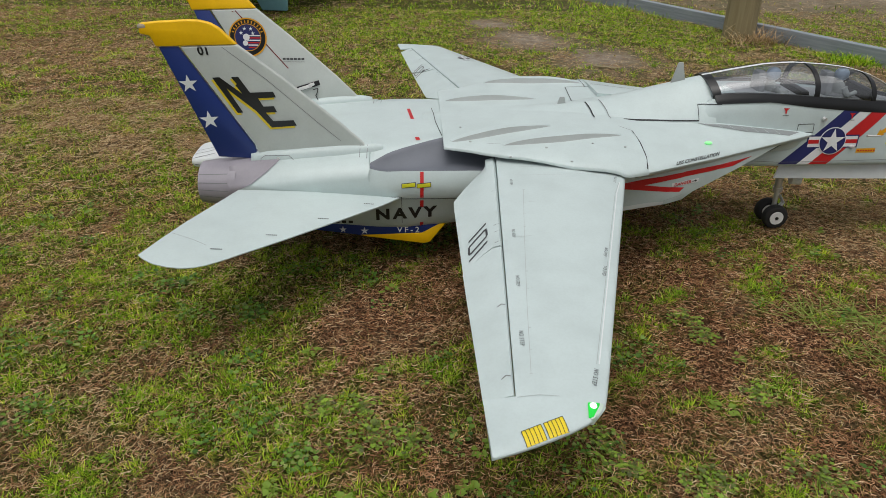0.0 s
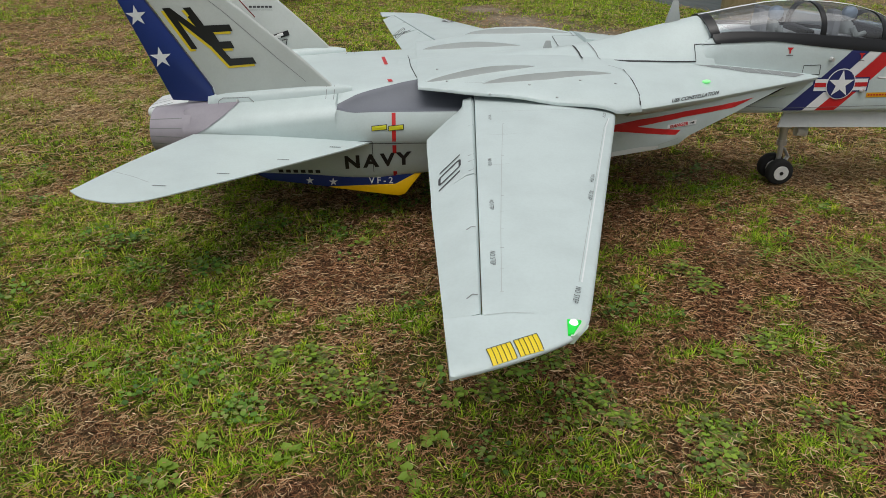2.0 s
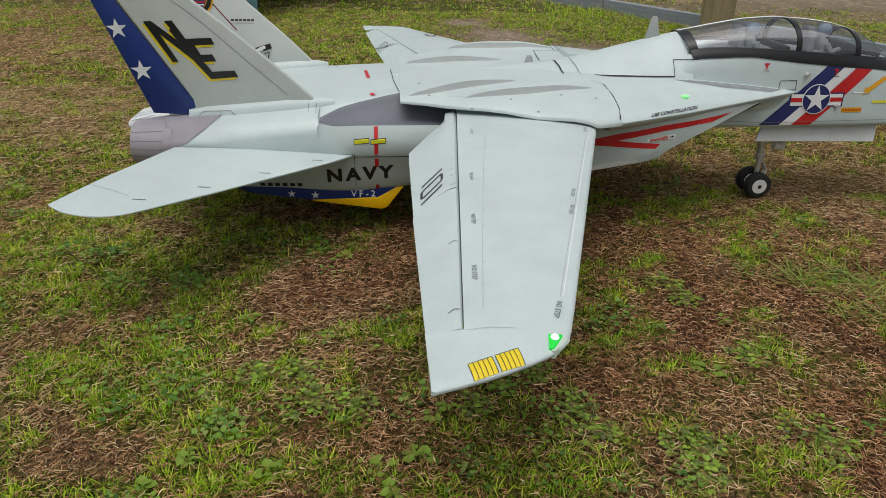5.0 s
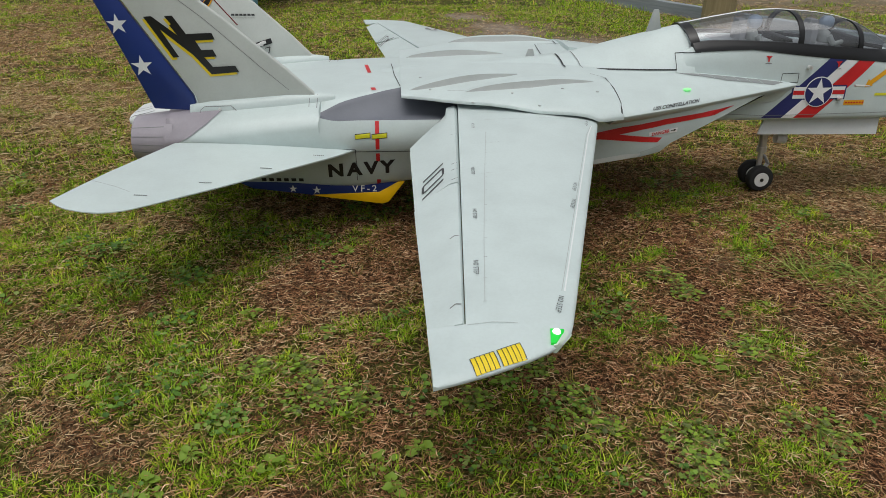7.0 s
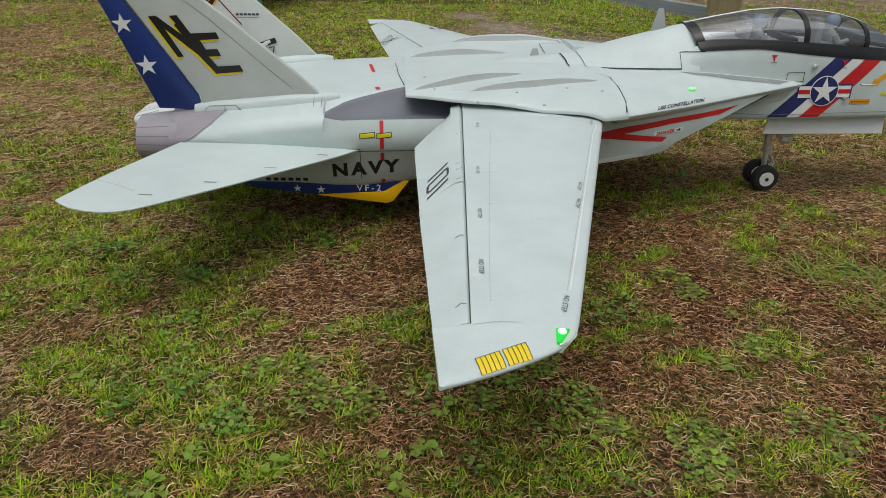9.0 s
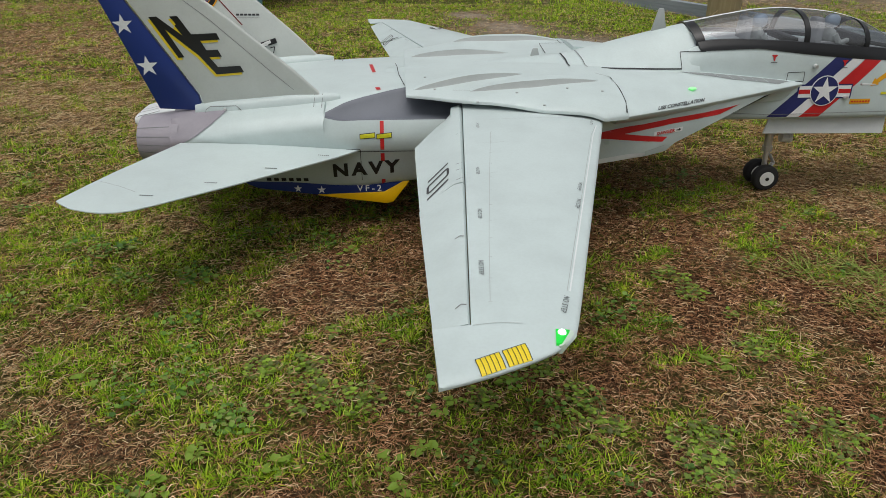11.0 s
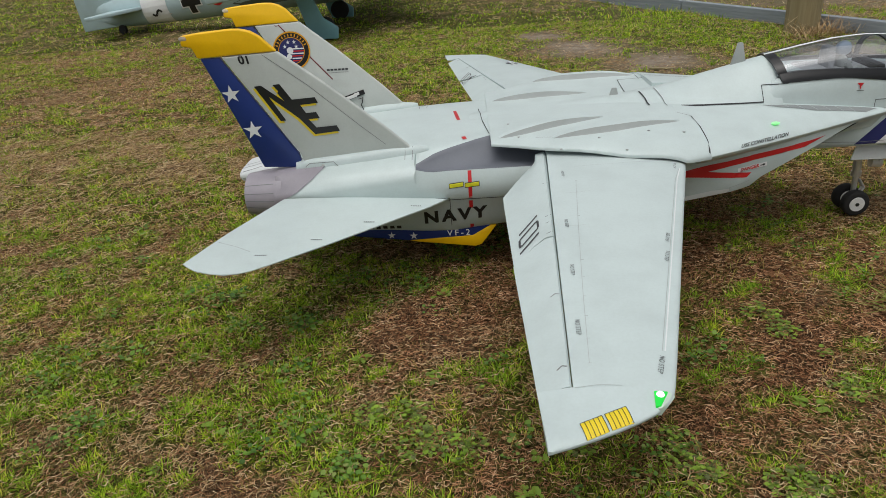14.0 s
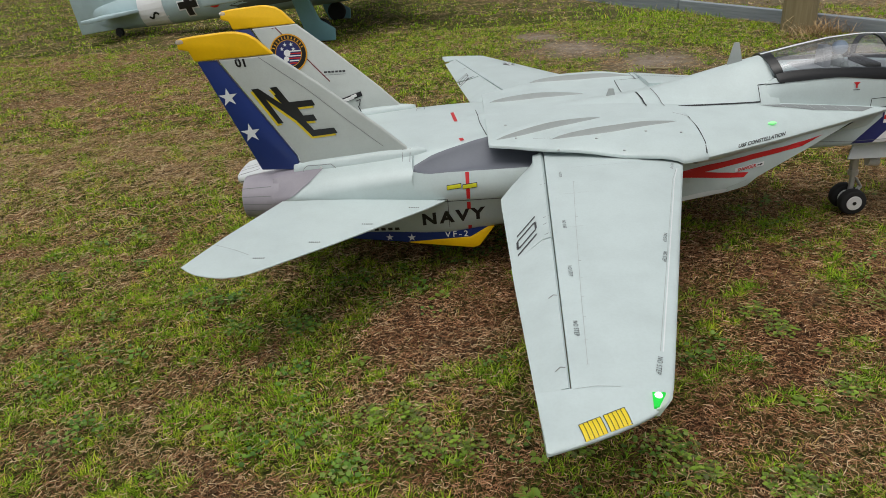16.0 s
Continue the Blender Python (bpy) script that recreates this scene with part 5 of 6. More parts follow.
cd[:, 0], cd[:, 1], cd[:, 3] = gr.ravel(), np.clip(bare_at(X, Y) * 0.85, 0, 1).ravel(), 1
cov.data.foreach_set("color", cd.ravel())


def leaf_mat(name, stops, through_=0.25, rough=0.55, gloss=0.15, tint=None):
    m, nt, b = nodes_of(name)
    geo = nt.nodes.new("ShaderNodeNewGeometry")
    col = ramp(nt, geo.outputs["Random Per Island"], stops)
    if tint:
        mul = nt.nodes.new("ShaderNodeMixRGB")
        mul.blend_type = "MULTIPLY"
        mul.inputs["Fac"].default_value = 1.0
        nt.links.new(col, mul.inputs[1])
        nt.links.new(ramp(nt, noise_node(nt, 17, 2, 0.6), tint), mul.inputs[2])
        col = mul.outputs[0]
    nt.links.new(col, b.inputs["Base Color"])
    b.inputs["Roughness"].default_value = rough
    b.inputs["Specular IOR Level"].default_value = gloss
    if through_:
        tr = nt.nodes.new("ShaderNodeBsdfTranslucent")
        nt.links.new(col, tr.inputs["Color"])
        mx = nt.nodes.new("ShaderNodeMixShader")
        mx.inputs["Fac"].default_value = through_
        out = nt.nodes["Material Output"]
        nt.links.new(b.outputs[0], mx.inputs[1])
        nt.links.new(tr.outputs[0], mx.inputs[2])
        nt.links.new(mx.outputs[0], out.inputs["Surface"])
    return m


CLUMPS = [(0.30, (0.85, 0.95, 0.9)), (0.46, (1.12, 1.12, 0.9)), (0.58, (1.35, 1.22, 0.9)), (0.70, (1.7, 1.28, 1.2))]
DRYNESS = [(0.32, (0.95, 0.86, 0.80)), (0.48, (1.2, 1.14, 1.07)), (0.66, (1.75, 1.75, 1.75))]
grass_mat = leaf_mat("grass_blades", [(0.0, (0.075, 0.140, 0.007)), (0.35, (0.180, 0.350, 0.014)), (0.7, (0.30, 0.500, 0.026)), (0.93, (0.45, 0.58, 0.06)), (1.0, (0.66, 0.64, 0.18))], 0.3, tint=CLUMPS)
dull_mat = leaf_mat("dull_grass_blades", [(0.0, (0.12, 0.150, 0.020)), (0.5, (0.27, 0.275, 0.055)), (1.0, (0.48, 0.39, 0.15))], tint=CLUMPS)
straw_mat = leaf_mat("dry_straw", [(0.0, (0.090, 0.040, 0.020)), (0.4, (0.230, 0.118, 0.060)), (0.85, (0.36, 0.210, 0.112)), (1.0, (0.62, 0.46, 0.30))], 0.1, 0.7, 0.05, DRYNESS)
pale_mat = leaf_mat("pale_straw", [(0.0, (0.19, 0.108, 0.050)), (0.35, (0.42, 0.285, 0.145)), (0.7, (0.57, 0.42, 0.225)), (1.0, (0.68, 0.55, 0.34))], 0.1, 0.7, 0.05)
clover_mat = leaf_mat("clover_leaves", [(0.0, (0.050, 0.115, 0.020)), (0.35, (0.110, 0.230, 0.032)), (0.75, (0.200, 0.350, 0.048)), (1.0, (0.26, 0.30, 0.09))], 0.2, 0.5, 0.3)
weed_mat = leaf_mat("broad_weed_leaves", [(0.0, (0.115, 0.130, 0.045)), (0.35, (0.160, 0.230, 0.040)), (0.7, (0.215, 0.350, 0.034)), (1.0, (0.30, 0.44, 0.05))], 0.2, 0.45, 0.3)


def blades(px, py, ang, length, width, lean, rise, curl, z0, joints=((0.0, 0.8), (0.4, 1.0), (0.75, 0.7), (1.0, 0.0))):
    """Tapered strips, pointed at the last joint."""
    n, q = len(px), len(joints) - 1
    dx, dy = np.cos(ang), np.sin(ang)
    sx, sy = -dy, dx
    V = np.zeros((n, 2 * q + 1, 3))
    for k, (t, w) in enumerate(joints):
        out = length * lean * t ** 1.5
        wob = curl * length * math.sin(t * 4.0)
        cx, cy = px + dx * out + sx * wob, py + dy * out + sy * wob
        cz = z0 + length * rise * (t - 0.35 * lean * t * t)
        if k < q:
            V[:, 2 * k] = np.stack([cx - sx * width * w / 2, cy - sy * width * w / 2, cz], -1)
            V[:, 2 * k + 1] = np.stack([cx + sx * width * w / 2, cy + sy * width * w / 2, cz], -1)
        else:
            V[:, 2 * q] = np.stack([cx, cy, cz], -1)
    T = []
    for k in range(q - 1):
        T += [[2 * k, 2 * k + 1, 2 * k + 3], [2 * k, 2 * k + 3, 2 * k + 2]]
    T = np.array(T + [[2 * q - 2, 2 * q - 1, 2 * q]])
    F = (np.arange(n)[:, None, None] * (2 * q + 1) + T[None]).reshape(-1, 3)
    return V.reshape(-1, 3), F


def stalks(px, py, ang, length, width, rise, curl, z0):
    """Lying strips with one bend: 5 points and 3 triangles each."""
    n = len(px)
    dx, dy = np.cos(ang), np.sin(ang)
    V = np.zeros((n, 5, 3))
    for k, (t, w) in enumerate(((-0.5, 0.7), (0.0, 1.0), (0.5, 0.0))):
        bend = curl * length * (0.25 - t * t) * 4
        cx, cy = px + dx * length * t - dy * bend, py + dy * length * t + dx * bend
        cz = z0 + length * rise * (t + 0.5)
        if k < 2:
            V[:, 2 * k] = np.stack([cx + dy * width * w / 2, cy - dx * width * w / 2, cz - 0.0003], -1)
            V[:, 2 * k + 1] = np.stack([cx - dy * width * w / 2, cy + dx * width * w / 2, cz + 0.0003], -1)
        else:
            V[:, 4] = np.stack([cx, cy, cz], -1)
    T = np.array([[0, 1, 3], [0, 3, 2], [2, 3, 4]])
    return V.reshape(-1, 3), (np.arange(n)[:, None, None] * 5 + T[None]).reshape(-1, 3)


def scatter(n, x0, x1, y0, y1, p):
    x, y = rng.uniform(x0, x1, n), rng.uniform(y0, y1, n)
    keep = rng.random(n) < p(x, y)
    return x[keep], y[keep]


def stuff(name, V, F, mat, label, cat):
    return tagged(np_mesh(name, V, F, mat), label, cat, "", "stuff")


def seen(x, y):
    """Full cover in the strip along the walk, thinning out beside and behind it."""
    x, y = np.asarray(x), np.asarray(y)
    d = np.maximum(np.abs(x - 0.05) - (0.30 + 0.60 * np.maximum(y + 1.45, 0.0)), (-1.02 - y) * 1.6)
    return np.clip(1.0 - d / 0.75 + 0.9 * (vnoise(x, y, 0.35, 31) - 0.5) * (d > 0), 0.0, 1.0)


def tufts(n, zone, prob, per, spread, lmin, lmax, wide, mat, name, label):
    cx, cy = scatter(n, *zone, lambda x, y: prob(x, y) * seen(x, y))
    k = rng.integers(per[0], per[1] + 1, len(cx))
    big = rng.uniform(0.55, 1.35, len(cx)) * np.where(rng.random(len(cx)) < 0.08, 1.5, 1.0)
    sz = np.repeat(big, k)
    x = np.repeat(cx, k)
    y = np.repeat(cy, k)
    m = len(x)
    ang = rng.uniform(0, 2 * math.pi, m)
    off = np.abs(rng.normal(0, spread, m))
    x, y = x + off * np.cos(ang), y + off * np.sin(ang)
    ang = ang + rng.normal(0, 0.7, m)
    V, F = blades(x, y, ang, rng.uniform(lmin, lmax, m) * sz, rng.uniform(wide * 0.6, wide * 1.2, m), rng.uniform(0.25, 0.95, m), rng.uniform(0.30, 0.95, m), rng.normal(0, 0.05, m), bump_at(x, y) - 0.002, PLAIN)
    return stuff(name, V, F, mat, label, "grass")


PLAIN = ((0.0, 0.9), (0.55, 0.9), (1.0, 0.0))
FRONT, NEAR, MID, FAR = (-2.2, 2.2, -1.6, 0.10), (-2.6, 2.6, 0.10, 1.0), (-3.4, 3.2, 1.0, 2.9), (-5.6, 5.4, 2.9, 7.5)
p_green = lambda x, y: np.clip((green_at(x, y) - 0.60) / 0.10, 0.0, 1) * (1 - bare_at(x, y)) ** 2
p_dull = lambda x, y: np.clip(0.9 - abs(green_at(x, y) - 0.55) * 2.2, 0.12, 1) * (1 - bare_at(x, y)) ** 2
p_straw = lambda x, y: np.clip(2.3 - green_at(x, y) * 2.5, 0.47, 0.97) * (1 - 0.75 * bare_at(x, y)) * seen(x, y)
tufts(27500, FRONT, p_green, (24, 44), 0.0095, 0.006, 0.021, 0.0014, grass_mat, "grass", "short bright green grass blades in tufts")
tufts(6500, FRONT, p_dull, (5, 10), 0.010, 0.010, 0.030, 0.0011, dull_mat, "dull_grass", "olive and yellowing grass blades")
tufts(13000, NEAR, p_green, (9, 15), 0.011, 0.010, 0.026, 0.0018, grass_mat, "grass", "short bright green grass beyond the jet")
tufts(6000, NEAR, p_dull, (5, 9), 0.013, 0.013, 0.032, 0.0017, dull_mat, "dull_grass", "olive and yellowing grass beyond the jet")
tufts(24000, MID, p_green, (8, 13), 0.014, 0.012, 0.026, 0.0030, grass_mat, "grass", "short bright green grass further off")
tufts(9000, MID, p_dull, (5, 9), 0.016, 0.012, 0.026, 0.0026, dull_mat, "dull_grass", "olive and yellowing grass further off")
tufts(11000, FAR, p_green, (6, 9), 0.03, 0.015, 0.034, 0.0060, grass_mat, "grass", "green grass in the distance")
tufts(6000, FAR, p_dull, (5, 7), 0.03, 0.015, 0.034, 0.006, dull_mat, "dull_grass", "yellowing grass in the distance")


def straw(n, zone, prob, lmin, lmax, wide, mat, name, label):
    x, y = scatter(n, *zone, prob)
    m = len(x)
    heap = rng.random(m) ** 2
    V, F = stalks(x, y, rng.uniform(0, 2 * math.pi, m), rng.uniform(lmin, lmax, m), rng.uniform(wide * 0.5, wide * 1.25, m), rng.normal(0.04, 0.12, m), rng.normal(0, 0.34, m), bump_at(x, y) + 0.001 + 0.011 * heap)
    return stuff(name, V, F, mat, label, "dry grass")


straw(840000, FRONT, lambda x, y: p_straw(x, y) * (1 - pale_at(x, y)), 0.004, 0.015, 0.00095, straw_mat, "dry_straw", "tangled reddish-brown dry grass stalks on the soil")
straw(520000, FRONT, lambda x, y: p_straw(x, y) * pale_at(x, y), 0.006, 0.020, 0.0010, pale_mat, "dry_straw", "tangled pale dry grass stalks on the soil")
straw(110000, NEAR, lambda x, y: p_straw(x, y) * (1 - 0.75 * pale_at(x, y)), 0.012, 0.034, 0.0013, straw_mat, "dry_straw", "reddish-brown dry grass stalks beyond the jet")
straw(170000, NEAR, lambda x, y: p_straw(x, y) * pale_at(x, y), 0.012, 0.034, 0.0013, pale_mat, "dry_straw", "pale dry grass stalks beyond the jet")
straw(140000, MID, p_straw, 0.010, 0.030, 0.0020, pale_mat, "dry_straw", "tangled pale dry grass stalks further off")
straw(120000, MID, lambda x, y: p_straw(x, y) * np.clip(0.65 - 0.45 * x, 0.15, 1.0), 0.010, 0.030, 0.0020, straw_mat, "dry_straw", "tangled brown dry grass stalks further off")
straw(50000, FAR, p_straw, 0.03, 0.08, 0.0045, pale_mat, "dry_straw", "pale dry grass stalks in the distance")


def leaves(x, y, r, h, tilt, az, long=0.94, wave=0.10):
    """Rounded notched leaves, dished along the middle: 12 points and 11 triangles each."""
    m, q = len(x), 11
    V = np.zeros((m, q + 1, 3))
    ca, sa = np.cos(az), np.sin(az)
    for i in range(q + 1):
        t = 2 * math.pi * i / q
        if i == q:
            u, v, w = -0.15 * r, np.zeros(m), -0.12 * r
        else:
            rr = r * (0.45 if i == 0 else 1.0 + wave * math.sin(i * 2.4))
            u, v, w = -rr * math.cos(t), rr * math.sin(t) * long, 0.18 * r * abs(math.sin(t))
        zz = u * np.sin(tilt) + w
        uu = u * np.cos(tilt)
        V[:, i] = np.stack([x + uu * ca - v * sa, y + uu * sa + v * ca, h + zz], -1)
    T = np.array([[i, (i + 1) % q, q] for i in range(q)])
    return V.reshape(-1, 3), (np.arange(m)[:, None, None] * (q + 1) + T[None]).reshape(-1, 3)


def clover(n, zone, prob):
    cx, cy = scatter(n, *zone, prob)
    k = rng.integers(10, 30, len(cx))
    x, y = np.repeat(cx, k), np.repeat(cy, k)
    m = len(x)
    x, y = x + rng.normal(0, 0.013, m), y + rng.normal(0, 0.013, m)
    r = rng.uniform(0.0018, 0.0040, m) * np.repeat(rng.uniform(0.7, 1.4, len(cx)), k)
    return leaves(x, y, r, bump_at(x, y) + rng.uniform(0.004, 0.018, m), rng.uniform(0.0, 0.7, m), rng.uniform(0, 2 * math.pi, m))


def weeds(cx, cy, count, reach, size):
    """Low rosettes of broad leaves round each centre, the outer ones larger and flatter."""
    k = np.asarray(count)
    x0, y0 = np.repeat(cx, k), np.repeat(cy, k)
    m = len(x0)
    d, az = np.sqrt(rng.random(m)), rng.uniform(0, 2 * math.pi, m)
    R, S = np.repeat(reach, k), np.repeat(size, k)
    x, y = x0 + R * d * np.cos(az), y0 + R * d * np.sin(az)
    r = S * rng.uniform(0.55, 1.25, m)
    z = bump_at(x, y) + 0.004 + 0.009 * (1 - d) * rng.random(m) + 0.004 * rng.random(m)
    V, F = leaves(x, y, r, z, rng.uniform(-0.35, 0.35, m), az + rng.normal(0, 0.5, m), 0.80, 0.16)
    VS, FS = stalks((x + x0) / 2, (y + y0) / 2, az, R * d * 0.9, np.full(m, 0.0008), np.zeros(m), rng.normal(0, 0.05, m), z - 0.003)
    return np.concatenate([V, VS]), np.concatenate([F, FS + len(V)])


p_clover = lambda x, y: np.clip((vnoise(x, y, 0.075, 21) - 0.60) * 4.0, 0, 1) * np.clip((green_at(x, y) - 0.35) * 2.5, 0.15, 1) * (1 - bare_at(x, y)) ** 2 * seen(x, y)
V, F = clover(4200, FRONT, p_clover)
stuff("clover", V, F, clover_mat, "round-leaved green clover in low patches", "clover")
# thick mats of broad-leaved weeds: x, y, reach
MATS = [(0.286, -0.717, 0.040), (0.256, -0.642, 0.032), (0.302, -0.772, 0.034), (-0.046, -0.704, 0.042), (0.012, -0.718, 0.036), (-0.121, -0.641, 0.030),
        (0.415, -0.807, 0.040), (0.404, -0.853, 0.034), (0.574, -0.612, 0.034), (0.521, -0.407, 0.034), (0.535, -0.461, 0.030), (0.162, -0.723, 0.026), (-0.06, -0.643, 0.030), (0.57, -0.80, 0.05)]
for x, y, r in MATS:
    V, F = weeds([x], [y], [int(r * 2600)], [r * 0.95], [0.0040])
    stuff("weed_mat", V, F, weed_mat, "dense low mat of scalloped broad-leaved green weed", "weed")
# single rosettes with larger leaves: x, y
ROSETTES = [(-0.071, -0.833), (0.042, -0.829), (0.094, -0.813), (0.055, -0.872), (-0.171, -0.802), (-0.206, -0.852), (0.118, -0.738), (-0.027, -0.307), (0.50, -0.651), (0.195, -0.69), (-0.16, -0.50), (-0.35, -0.66)]
for x, y in ROSETTES:
    rosette = thing("weed_rosette", "small rosette of broad round green leaves on soil", "weed", "weed rosettes in the lawn", "", (x, y, 0.0))
    for _ in range(int(rng.integers(8, 15))):
        V, F = weeds([x], [y], [1], [0.019], [0.0060])
        np_mesh("leaf", V - np.array([x, y, 0.0]), F, weed_mat).parent = rosette
cx, cy = scatter(900, *FRONT, lambda x, y: 0.30 * seen(x, y) * (vnoise(x, y, 0.12, 41) > 0.45))
big = rng.uniform(0.45, 0.85, len(cx))
V, F = weeds(cx, cy, rng.integers(8, 15, len(cx)), 0.019 * big, 0.0060 * big)
stuff("broadleaf_weed", V, F, weed_mat, "scattered small rosettes of broad-leaved weed", "weeds")
# long coarse blades sprawling over the dry ground
coarse_mat = leaf_mat("coarse_grass", [(0.0, (0.12, 0.18, 0.025)), (0.5, (0.23, 0.31, 0.055)), (1.0, (0.42, 0.44, 0.14))])
n = 300
at = rng.integers(0, 3, n)
gx_, gy_ = np.array([0.79, 0.86, 0.83])[at] + rng.normal(0, 0.035, n), np.array([-0.40, -0.43, -0.53])[at] + rng.normal(0, 0.03, n)
V, F = blades(gx_, gy_, rng.uniform(0, 2 * math.pi, n), rng.uniform(0.03, 0.085, n), rng.uniform(0.0016, 0.0032, n), rng.uniform(0.7, 1.0, n), rng.uniform(0.12, 0.45, n), rng.normal(0, 0.05, n), bump_at(gx_, gy_))
stuff("long_grass", V, F, coarse_mat, "long coarse grey-green grass blades sprawling flat", "grass")


# ---- timber kerb and post ----
timber, nt, b = nodes_of("weathered_grey_timber")
co = nt.nodes.new("ShaderNodeTexCoord")
mp = nt.nodes.new("ShaderNodeMapping")
mp.inputs["Scale"].default_value = (2.0, 40.0, 40.0)
nt.links.new(co.outputs["Object"], mp.inputs[0])
gn = noise_node(nt, 3.0, 5, 0.6, mp.outputs[0])
nt.links.new(ramp(nt, gn, [(0.3, (0.20, 0.235, 0.265)), (0.7, (0.30, 0.335, 0.365))]), b.inputs["Base Color"])
b.inputs["Roughness"].default_value = 0.8
add_bump(nt, b, gn, 0.3, 0.004)
postwood, nt, b = nodes_of("treated_post_wood")
co = nt.nodes.new("ShaderNodeTexCoord")
mp = nt.nodes.new("ShaderNodeMapping")
mp.inputs["Scale"].default_value = (30.0, 30.0, 2.0)
nt.links.new(co.outputs["Object"], mp.inputs[0])
gn = noise_node(nt, 2.0, 5, 0.6, mp.outputs[0])
nt.links.new(ramp(nt, gn, [(0.3, (0.215, 0.175, 0.090)), (0.7, (0.315, 0.265, 0.150))]), b.inputs["Base Color"])
b.inputs["Roughness"].default_value = 0.85
add_bump(nt, b, gn, 0.35, 0.006)

kdir = math.degrees(math.atan2(-1.83, 1.0))


def kerb_board(name, mid, length):
    k = link_mesh(name, box_bm(-length / 2, -0.022, -0.03, length / 2, 0.022, 0.063, 0.004), timber, None)
    k.matrix_world = pose(mid[0], mid[1], 0.0, 0, 0, kdir)
    return tagged(k, "weathered grey timber edging board set in the grass", "edging board", "boards of the edging")


u = Vector((math.cos(radians(kdir)), math.sin(radians(kdir))))
base = Vector((1.750, 2.228))
for k in range(-2, 3):
    c = base + u * (1.815 * k + 0.06)
    kerb_board("edging_board", c, 1.8)
bm = loft_bm([[(0.078 * (1 + 0.04 * math.sin(3 * a + z)) * math.cos(a), 0.078 * (1 + 0.04 * math.sin(3 * a + z)) * math.sin(a), z) for a in [2 * math.pi * i / 28 for i in range(28)]] for z in (-0.05, 0.1, 0.3, 0.6, 0.9, 1.15)])
pst = link_mesh("timber_post", bm, postwood, None, "", 40)
pst.location = (1.672, 2.13, 0)
tagged(pst, "round brown timber post rising beside the edging", "post")
# weeds and dry stalks at the foot of the post
n = 420
wx, wy = 1.72 + rng.normal(0, 0.11, n), 2.02 + rng.normal(0, 0.05, n)
V, F = blades(wx, wy, rng.uniform(0, 2 * math.pi, n), rng.uniform(0.05, 0.17, n), rng.uniform(0.0015, 0.003, n), rng.uniform(0.5, 1.0, n), rng.uniform(0.3, 0.9, n), rng.normal(0, 0.08, n), bump_at(wx, wy))
stuff("weed_stalks", V, F, pale_mat, "tangle of dry weed stalks at the foot of the post", "weeds")
n = 1600
wx = np.concatenate([2.02 + rng.normal(0, 0.07, n // 2), 1.25 + rng.normal(0, 0.2, n // 2)])
wy = np.concatenate([1.64 + rng.normal(0, 0.06, n // 2), 2.95 + rng.normal(0, 0.22, n // 2)])
V, F = blades(wx, wy, rng.uniform(0, 2 * math.pi, n), rng.uniform(0.03, 0.065, n), rng.uniform(0.002, 0.004, n), rng.uniform(0.3, 0.9, n), rng.uniform(0.5, 0.95, n), rng.normal(0, 0.05, n), bump_at(wx, wy))
stuff("long_grass", V, F, grass_mat, "longer green grass along the edging board", "grass")
st = link_mesh("wood_chip", moved(box_bm(-0.05, -0.007, 0.0, 0.05, 0.007, 0.006, 0.002), pose(0.83, 1.46, 0.006, 0, 0, -18)), postwood, None)
tagged(st, "flat pale sliver of wood lying on the soil", "wood chip")

# ---- the second model aircraft: a blue-grey propeller fighter on its tail wheel ----
fighter = thing("model_fighter", "pale blue-grey model propeller fighter parked tail-down on grass", "model aircraft")
blue_grey = paint("pale_blue_grey_paint", (0.42, 0.55, 0.57), 0.4)
dark_green = paint("dark_green_upper_and_shade", (0.10, 0.12, 0.10), 0.45)
leg_blue = paint("gear_leg_blue", (0.22, 0.45, 0.52), 0.4)
A = Vector((-2.215, 3.590, 0.0))
YAW = -0.1417
FR = Matrix.Translation(A) @ Matrix.Rotation(YAW, 4, "Z") @ Matrix.Rotation(-0.106, 4, "Y")


def f_ring(x):
    hw = ip(x, [-0.28, -0.1, 0.3, 0.8, 1.3, 1.8, 2.2], [0.012, 0.05, 0.10, 0.145, 0.165, 0.17, 0.16])
    zb = ip(x, [-0.28, -0.1, 0.3, 0.8, 1.3, 1.8, 2.2], [0.10, 0.05, 0.03, 0.01, -0.01, -0.02, 0.02])
    zt = ip(x, [-0.28, -0.1, 0.3, 0.8, 1.3, 1.8, 2.2], [0.22, 0.24, 0.28, 0.34, 0.36, 0.35, 0.32])
    return [(x, hw * math.cos(2 * math.pi * i / 24), (zb + zt) / 2 + (zt - zb) / 2 * math.sin(2 * math.pi * i / 24)) for i in range(24)]


fb = loft_bm([f_ring(x) for x in np.linspace(-0.28, 2.2, 30)])
for f in fb.faces:
    f.material_index = 1 if f.calc_center_median().z > 0.27 else 0
moved(fb, FR)
f_body = part("fuselage", fb, [blue_grey, dark_green], fighter, smooth=50)
sk2 = skin_of(f_body)
way2 = FR.to_3x3() @ Vector((0, 1, 0))
fput = lambda p, q: FR @ Vector((p, -0.3, q))
lay("white_band", shape_bm([rect(0.125, 0.0, 0.325, 0.27)]), fput, way2, sk2, decal_white, f_body, "white tail band", off=0.004, longest=0.02)
lay("squiggle", shape_bm(line_polys([(0.195, 0.105), (0.215, 0.09), (0.23, 0.10), (0.24, 0.12), (0.26, 0.125), (0.275, 0.11)], 0.014)), fput, way2, sk2, black_paint, f_body, off=0.006)
o2 = (0.512, 0.140)
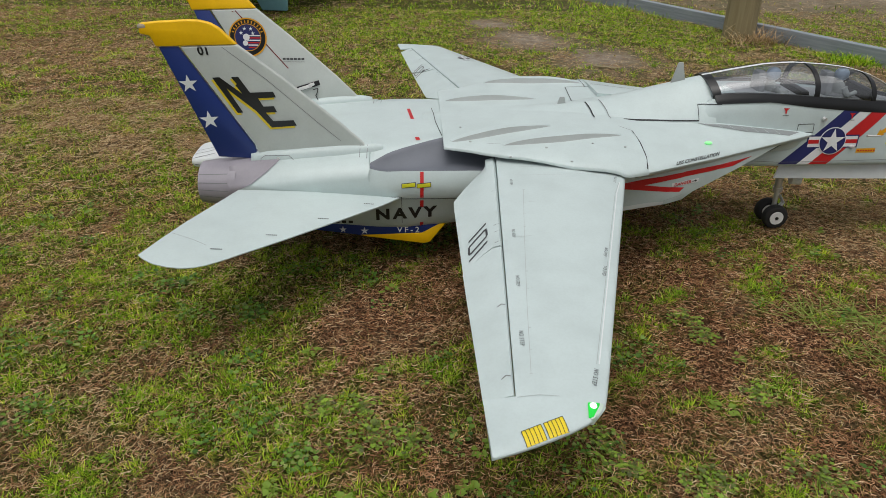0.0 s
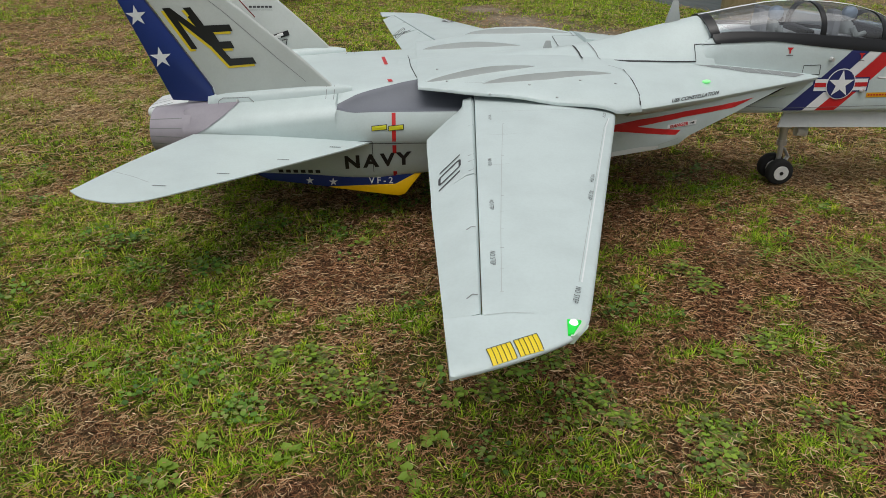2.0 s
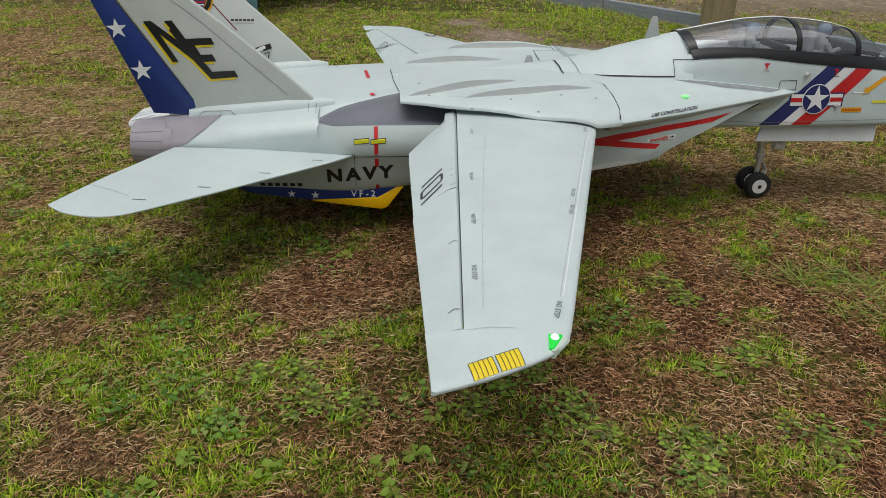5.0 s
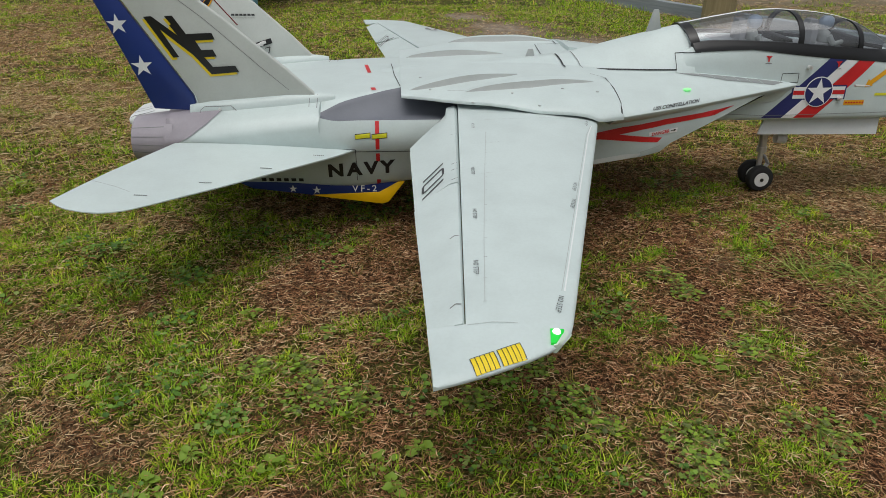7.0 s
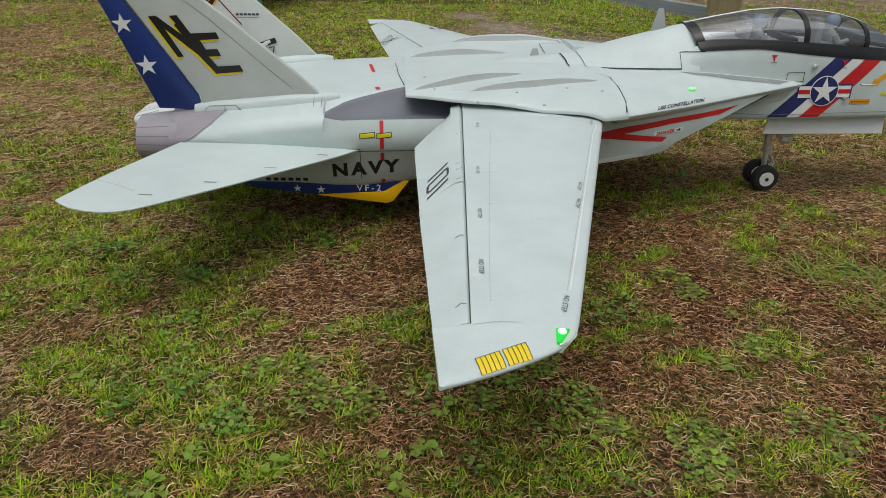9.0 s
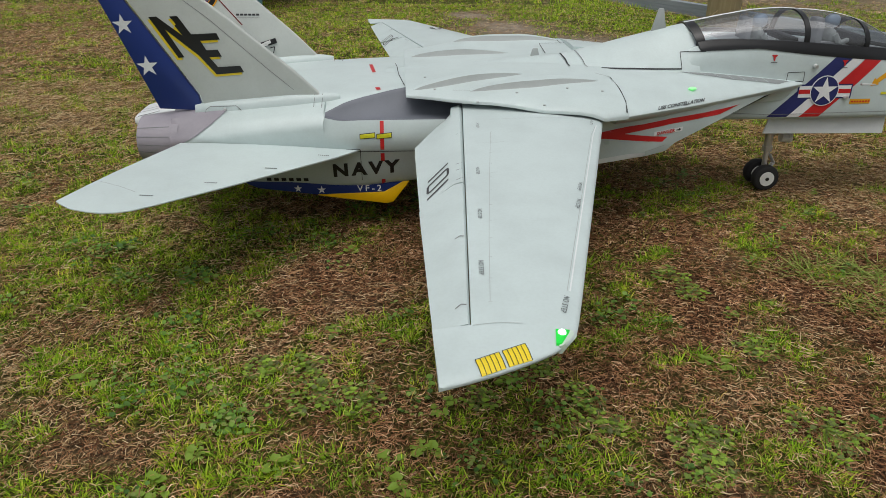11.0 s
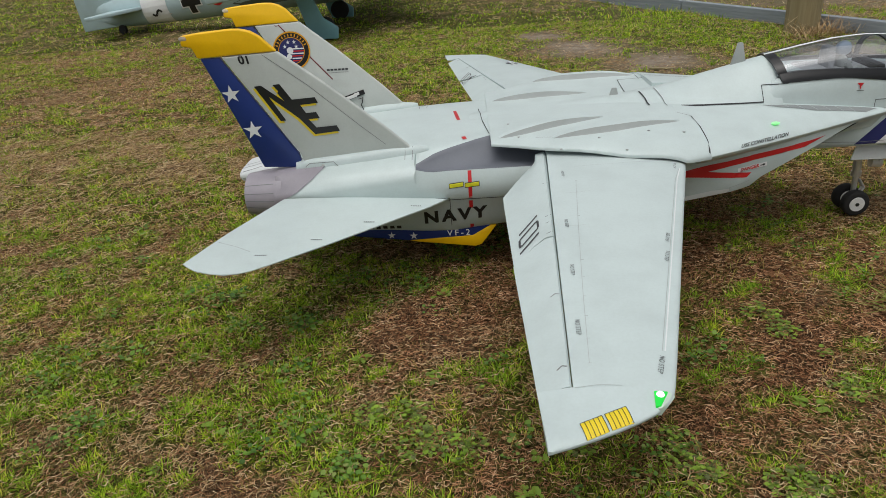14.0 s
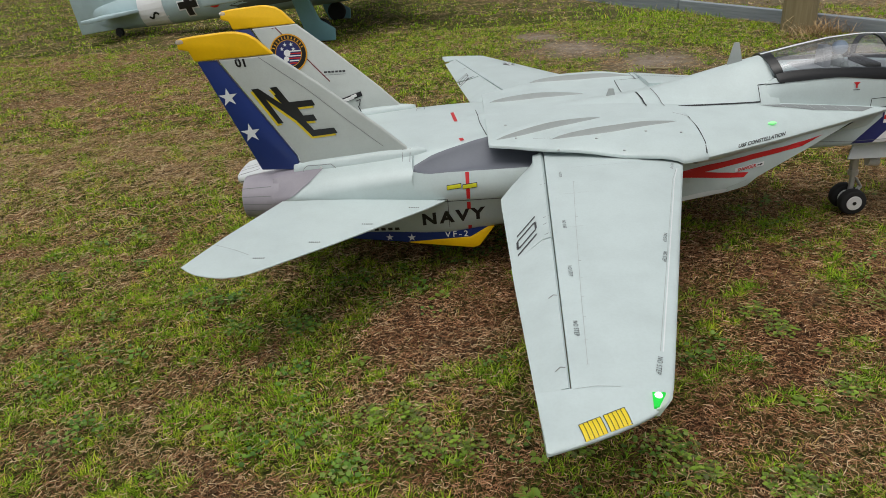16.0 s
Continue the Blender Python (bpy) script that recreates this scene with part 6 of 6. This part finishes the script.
for w, m, off in ((0.062, decal_white, 0.004), (0.044, black_paint, 0.006)):
    L = 0.078 if w > 0.05 else 0.07
    lay("cross_mark", shape_bm([rect(o2[0] - L, o2[1] - w / 2, o2[0] + L, o2[1] + w / 2)]), fput, way2, sk2, m, f_body, off=off)
    lay("cross_mark", shape_bm([rect(o2[0] - w / 2, o2[1] - L, o2[0] + w / 2, o2[1] + L)]), fput, way2, sk2, m, f_body, off=off + 0.0003)
lay("red_ring", shape_bm(ring_polys(0.70, 0.142, 0.028, 0.05)), fput, way2, sk2, red_paint, f_body, off=0.004)
# shade under the wing and along the flank, laid on as a dark patch
lay("belly_shade", shape_bm([[(0.80, 0.09), (0.95, 0.12), (1.5, 0.14), (1.9, 0.12), (1.9, 0.05), (0.82, 0.05)]]), fput, way2, sk2, dark_green, f_body, "dark patch painted in for the shaded flank", longest=0.06)
part("tail_fin", moved(moved(plate_bm([(-0.40, 0.06), (-0.14, 0.06), (0.12, 0.26), (0.02, 0.46), (-0.08, 0.62), (-0.28, 0.62), (-0.40, 0.42)], 0.03, 0.006), pose(0, 0, 0, 90, 0, 0)), FR), blue_grey, fighter, smooth=40)
part("tailplane", moved(moved(plate_bm([(0.14, -0.05), (0.03, -0.33), (-0.03, -0.40), (-0.11, -0.385), (-0.16, -0.05), (-0.16, 0.05), (-0.11, 0.385), (-0.03, 0.40), (0.03, 0.33), (0.14, 0.05)], 0.022, 0.005), pose(0, 0, 0.155)), FR), blue_grey, fighter, smooth=40)
part("wing", moved(moved(plate_bm([(1.55, -1.35), (1.95, -0.15), (1.95, 0.15), (1.55, 1.35), (1.25, 1.35), (1.15, 0.15), (1.15, -0.15), (1.25, -1.35)], 0.06, 0.012), pose(0, 0, 0.20)), FR), blue_grey, fighter, smooth=40)
tw = part("tail_wheel_leg", rod_bm((-2.318, 3.58, 0.02), (-2.27, 3.59, 0.09), 0.008), black_paint, fighter)
bm = bmesh.new()
bmesh.ops.create_cone(bm, segments=18, radius1=0.03, radius2=0.03, depth=0.018, cap_ends=True)
part("tail_wheel", moved(bm, Matrix.Translation((-2.318, 3.58, 0.028)) @ pose(0, 0, 0, 90, 0, -15)), rubber, fighter)
for wx, wy, pant in ((-0.79, 2.83, -0.05), (-0.82, 3.62, 0.045)):
    leg = part("gear_leg", join_bm(moved(plate_bm([(-0.16, 0.34), (-0.07, 0.34), (0.02, 0.12), (0.105, 0.065), (0.10, 0.0), (-0.045, 0.0), (-0.075, 0.06)], 0.03, 0.008), Matrix.Translation((wx, wy + pant, 0.002)) @ pose(0, 0, 0, 90, 0, -6)), rod_bm((wx - 0.12, wy, 0.36), (wx + 0.01, wy, 0.06), 0.012)), leg_blue, fighter, "blue faired gear leg")
    rings = []
    for k in range(7):
        t = math.pi * k / 6
        r = 0.048 + 0.014 * math.sin(t) ** 0.6
        rings.append([(wx + 0.015 + r * math.cos(q), wy - 0.024 * math.cos(t), 0.06 + r * math.sin(q)) for q in [2 * math.pi * i / 24 for i in range(24)]])
    part("main_wheel", loft_bm(rings), rubber, fighter, "black main wheel", smooth=50)
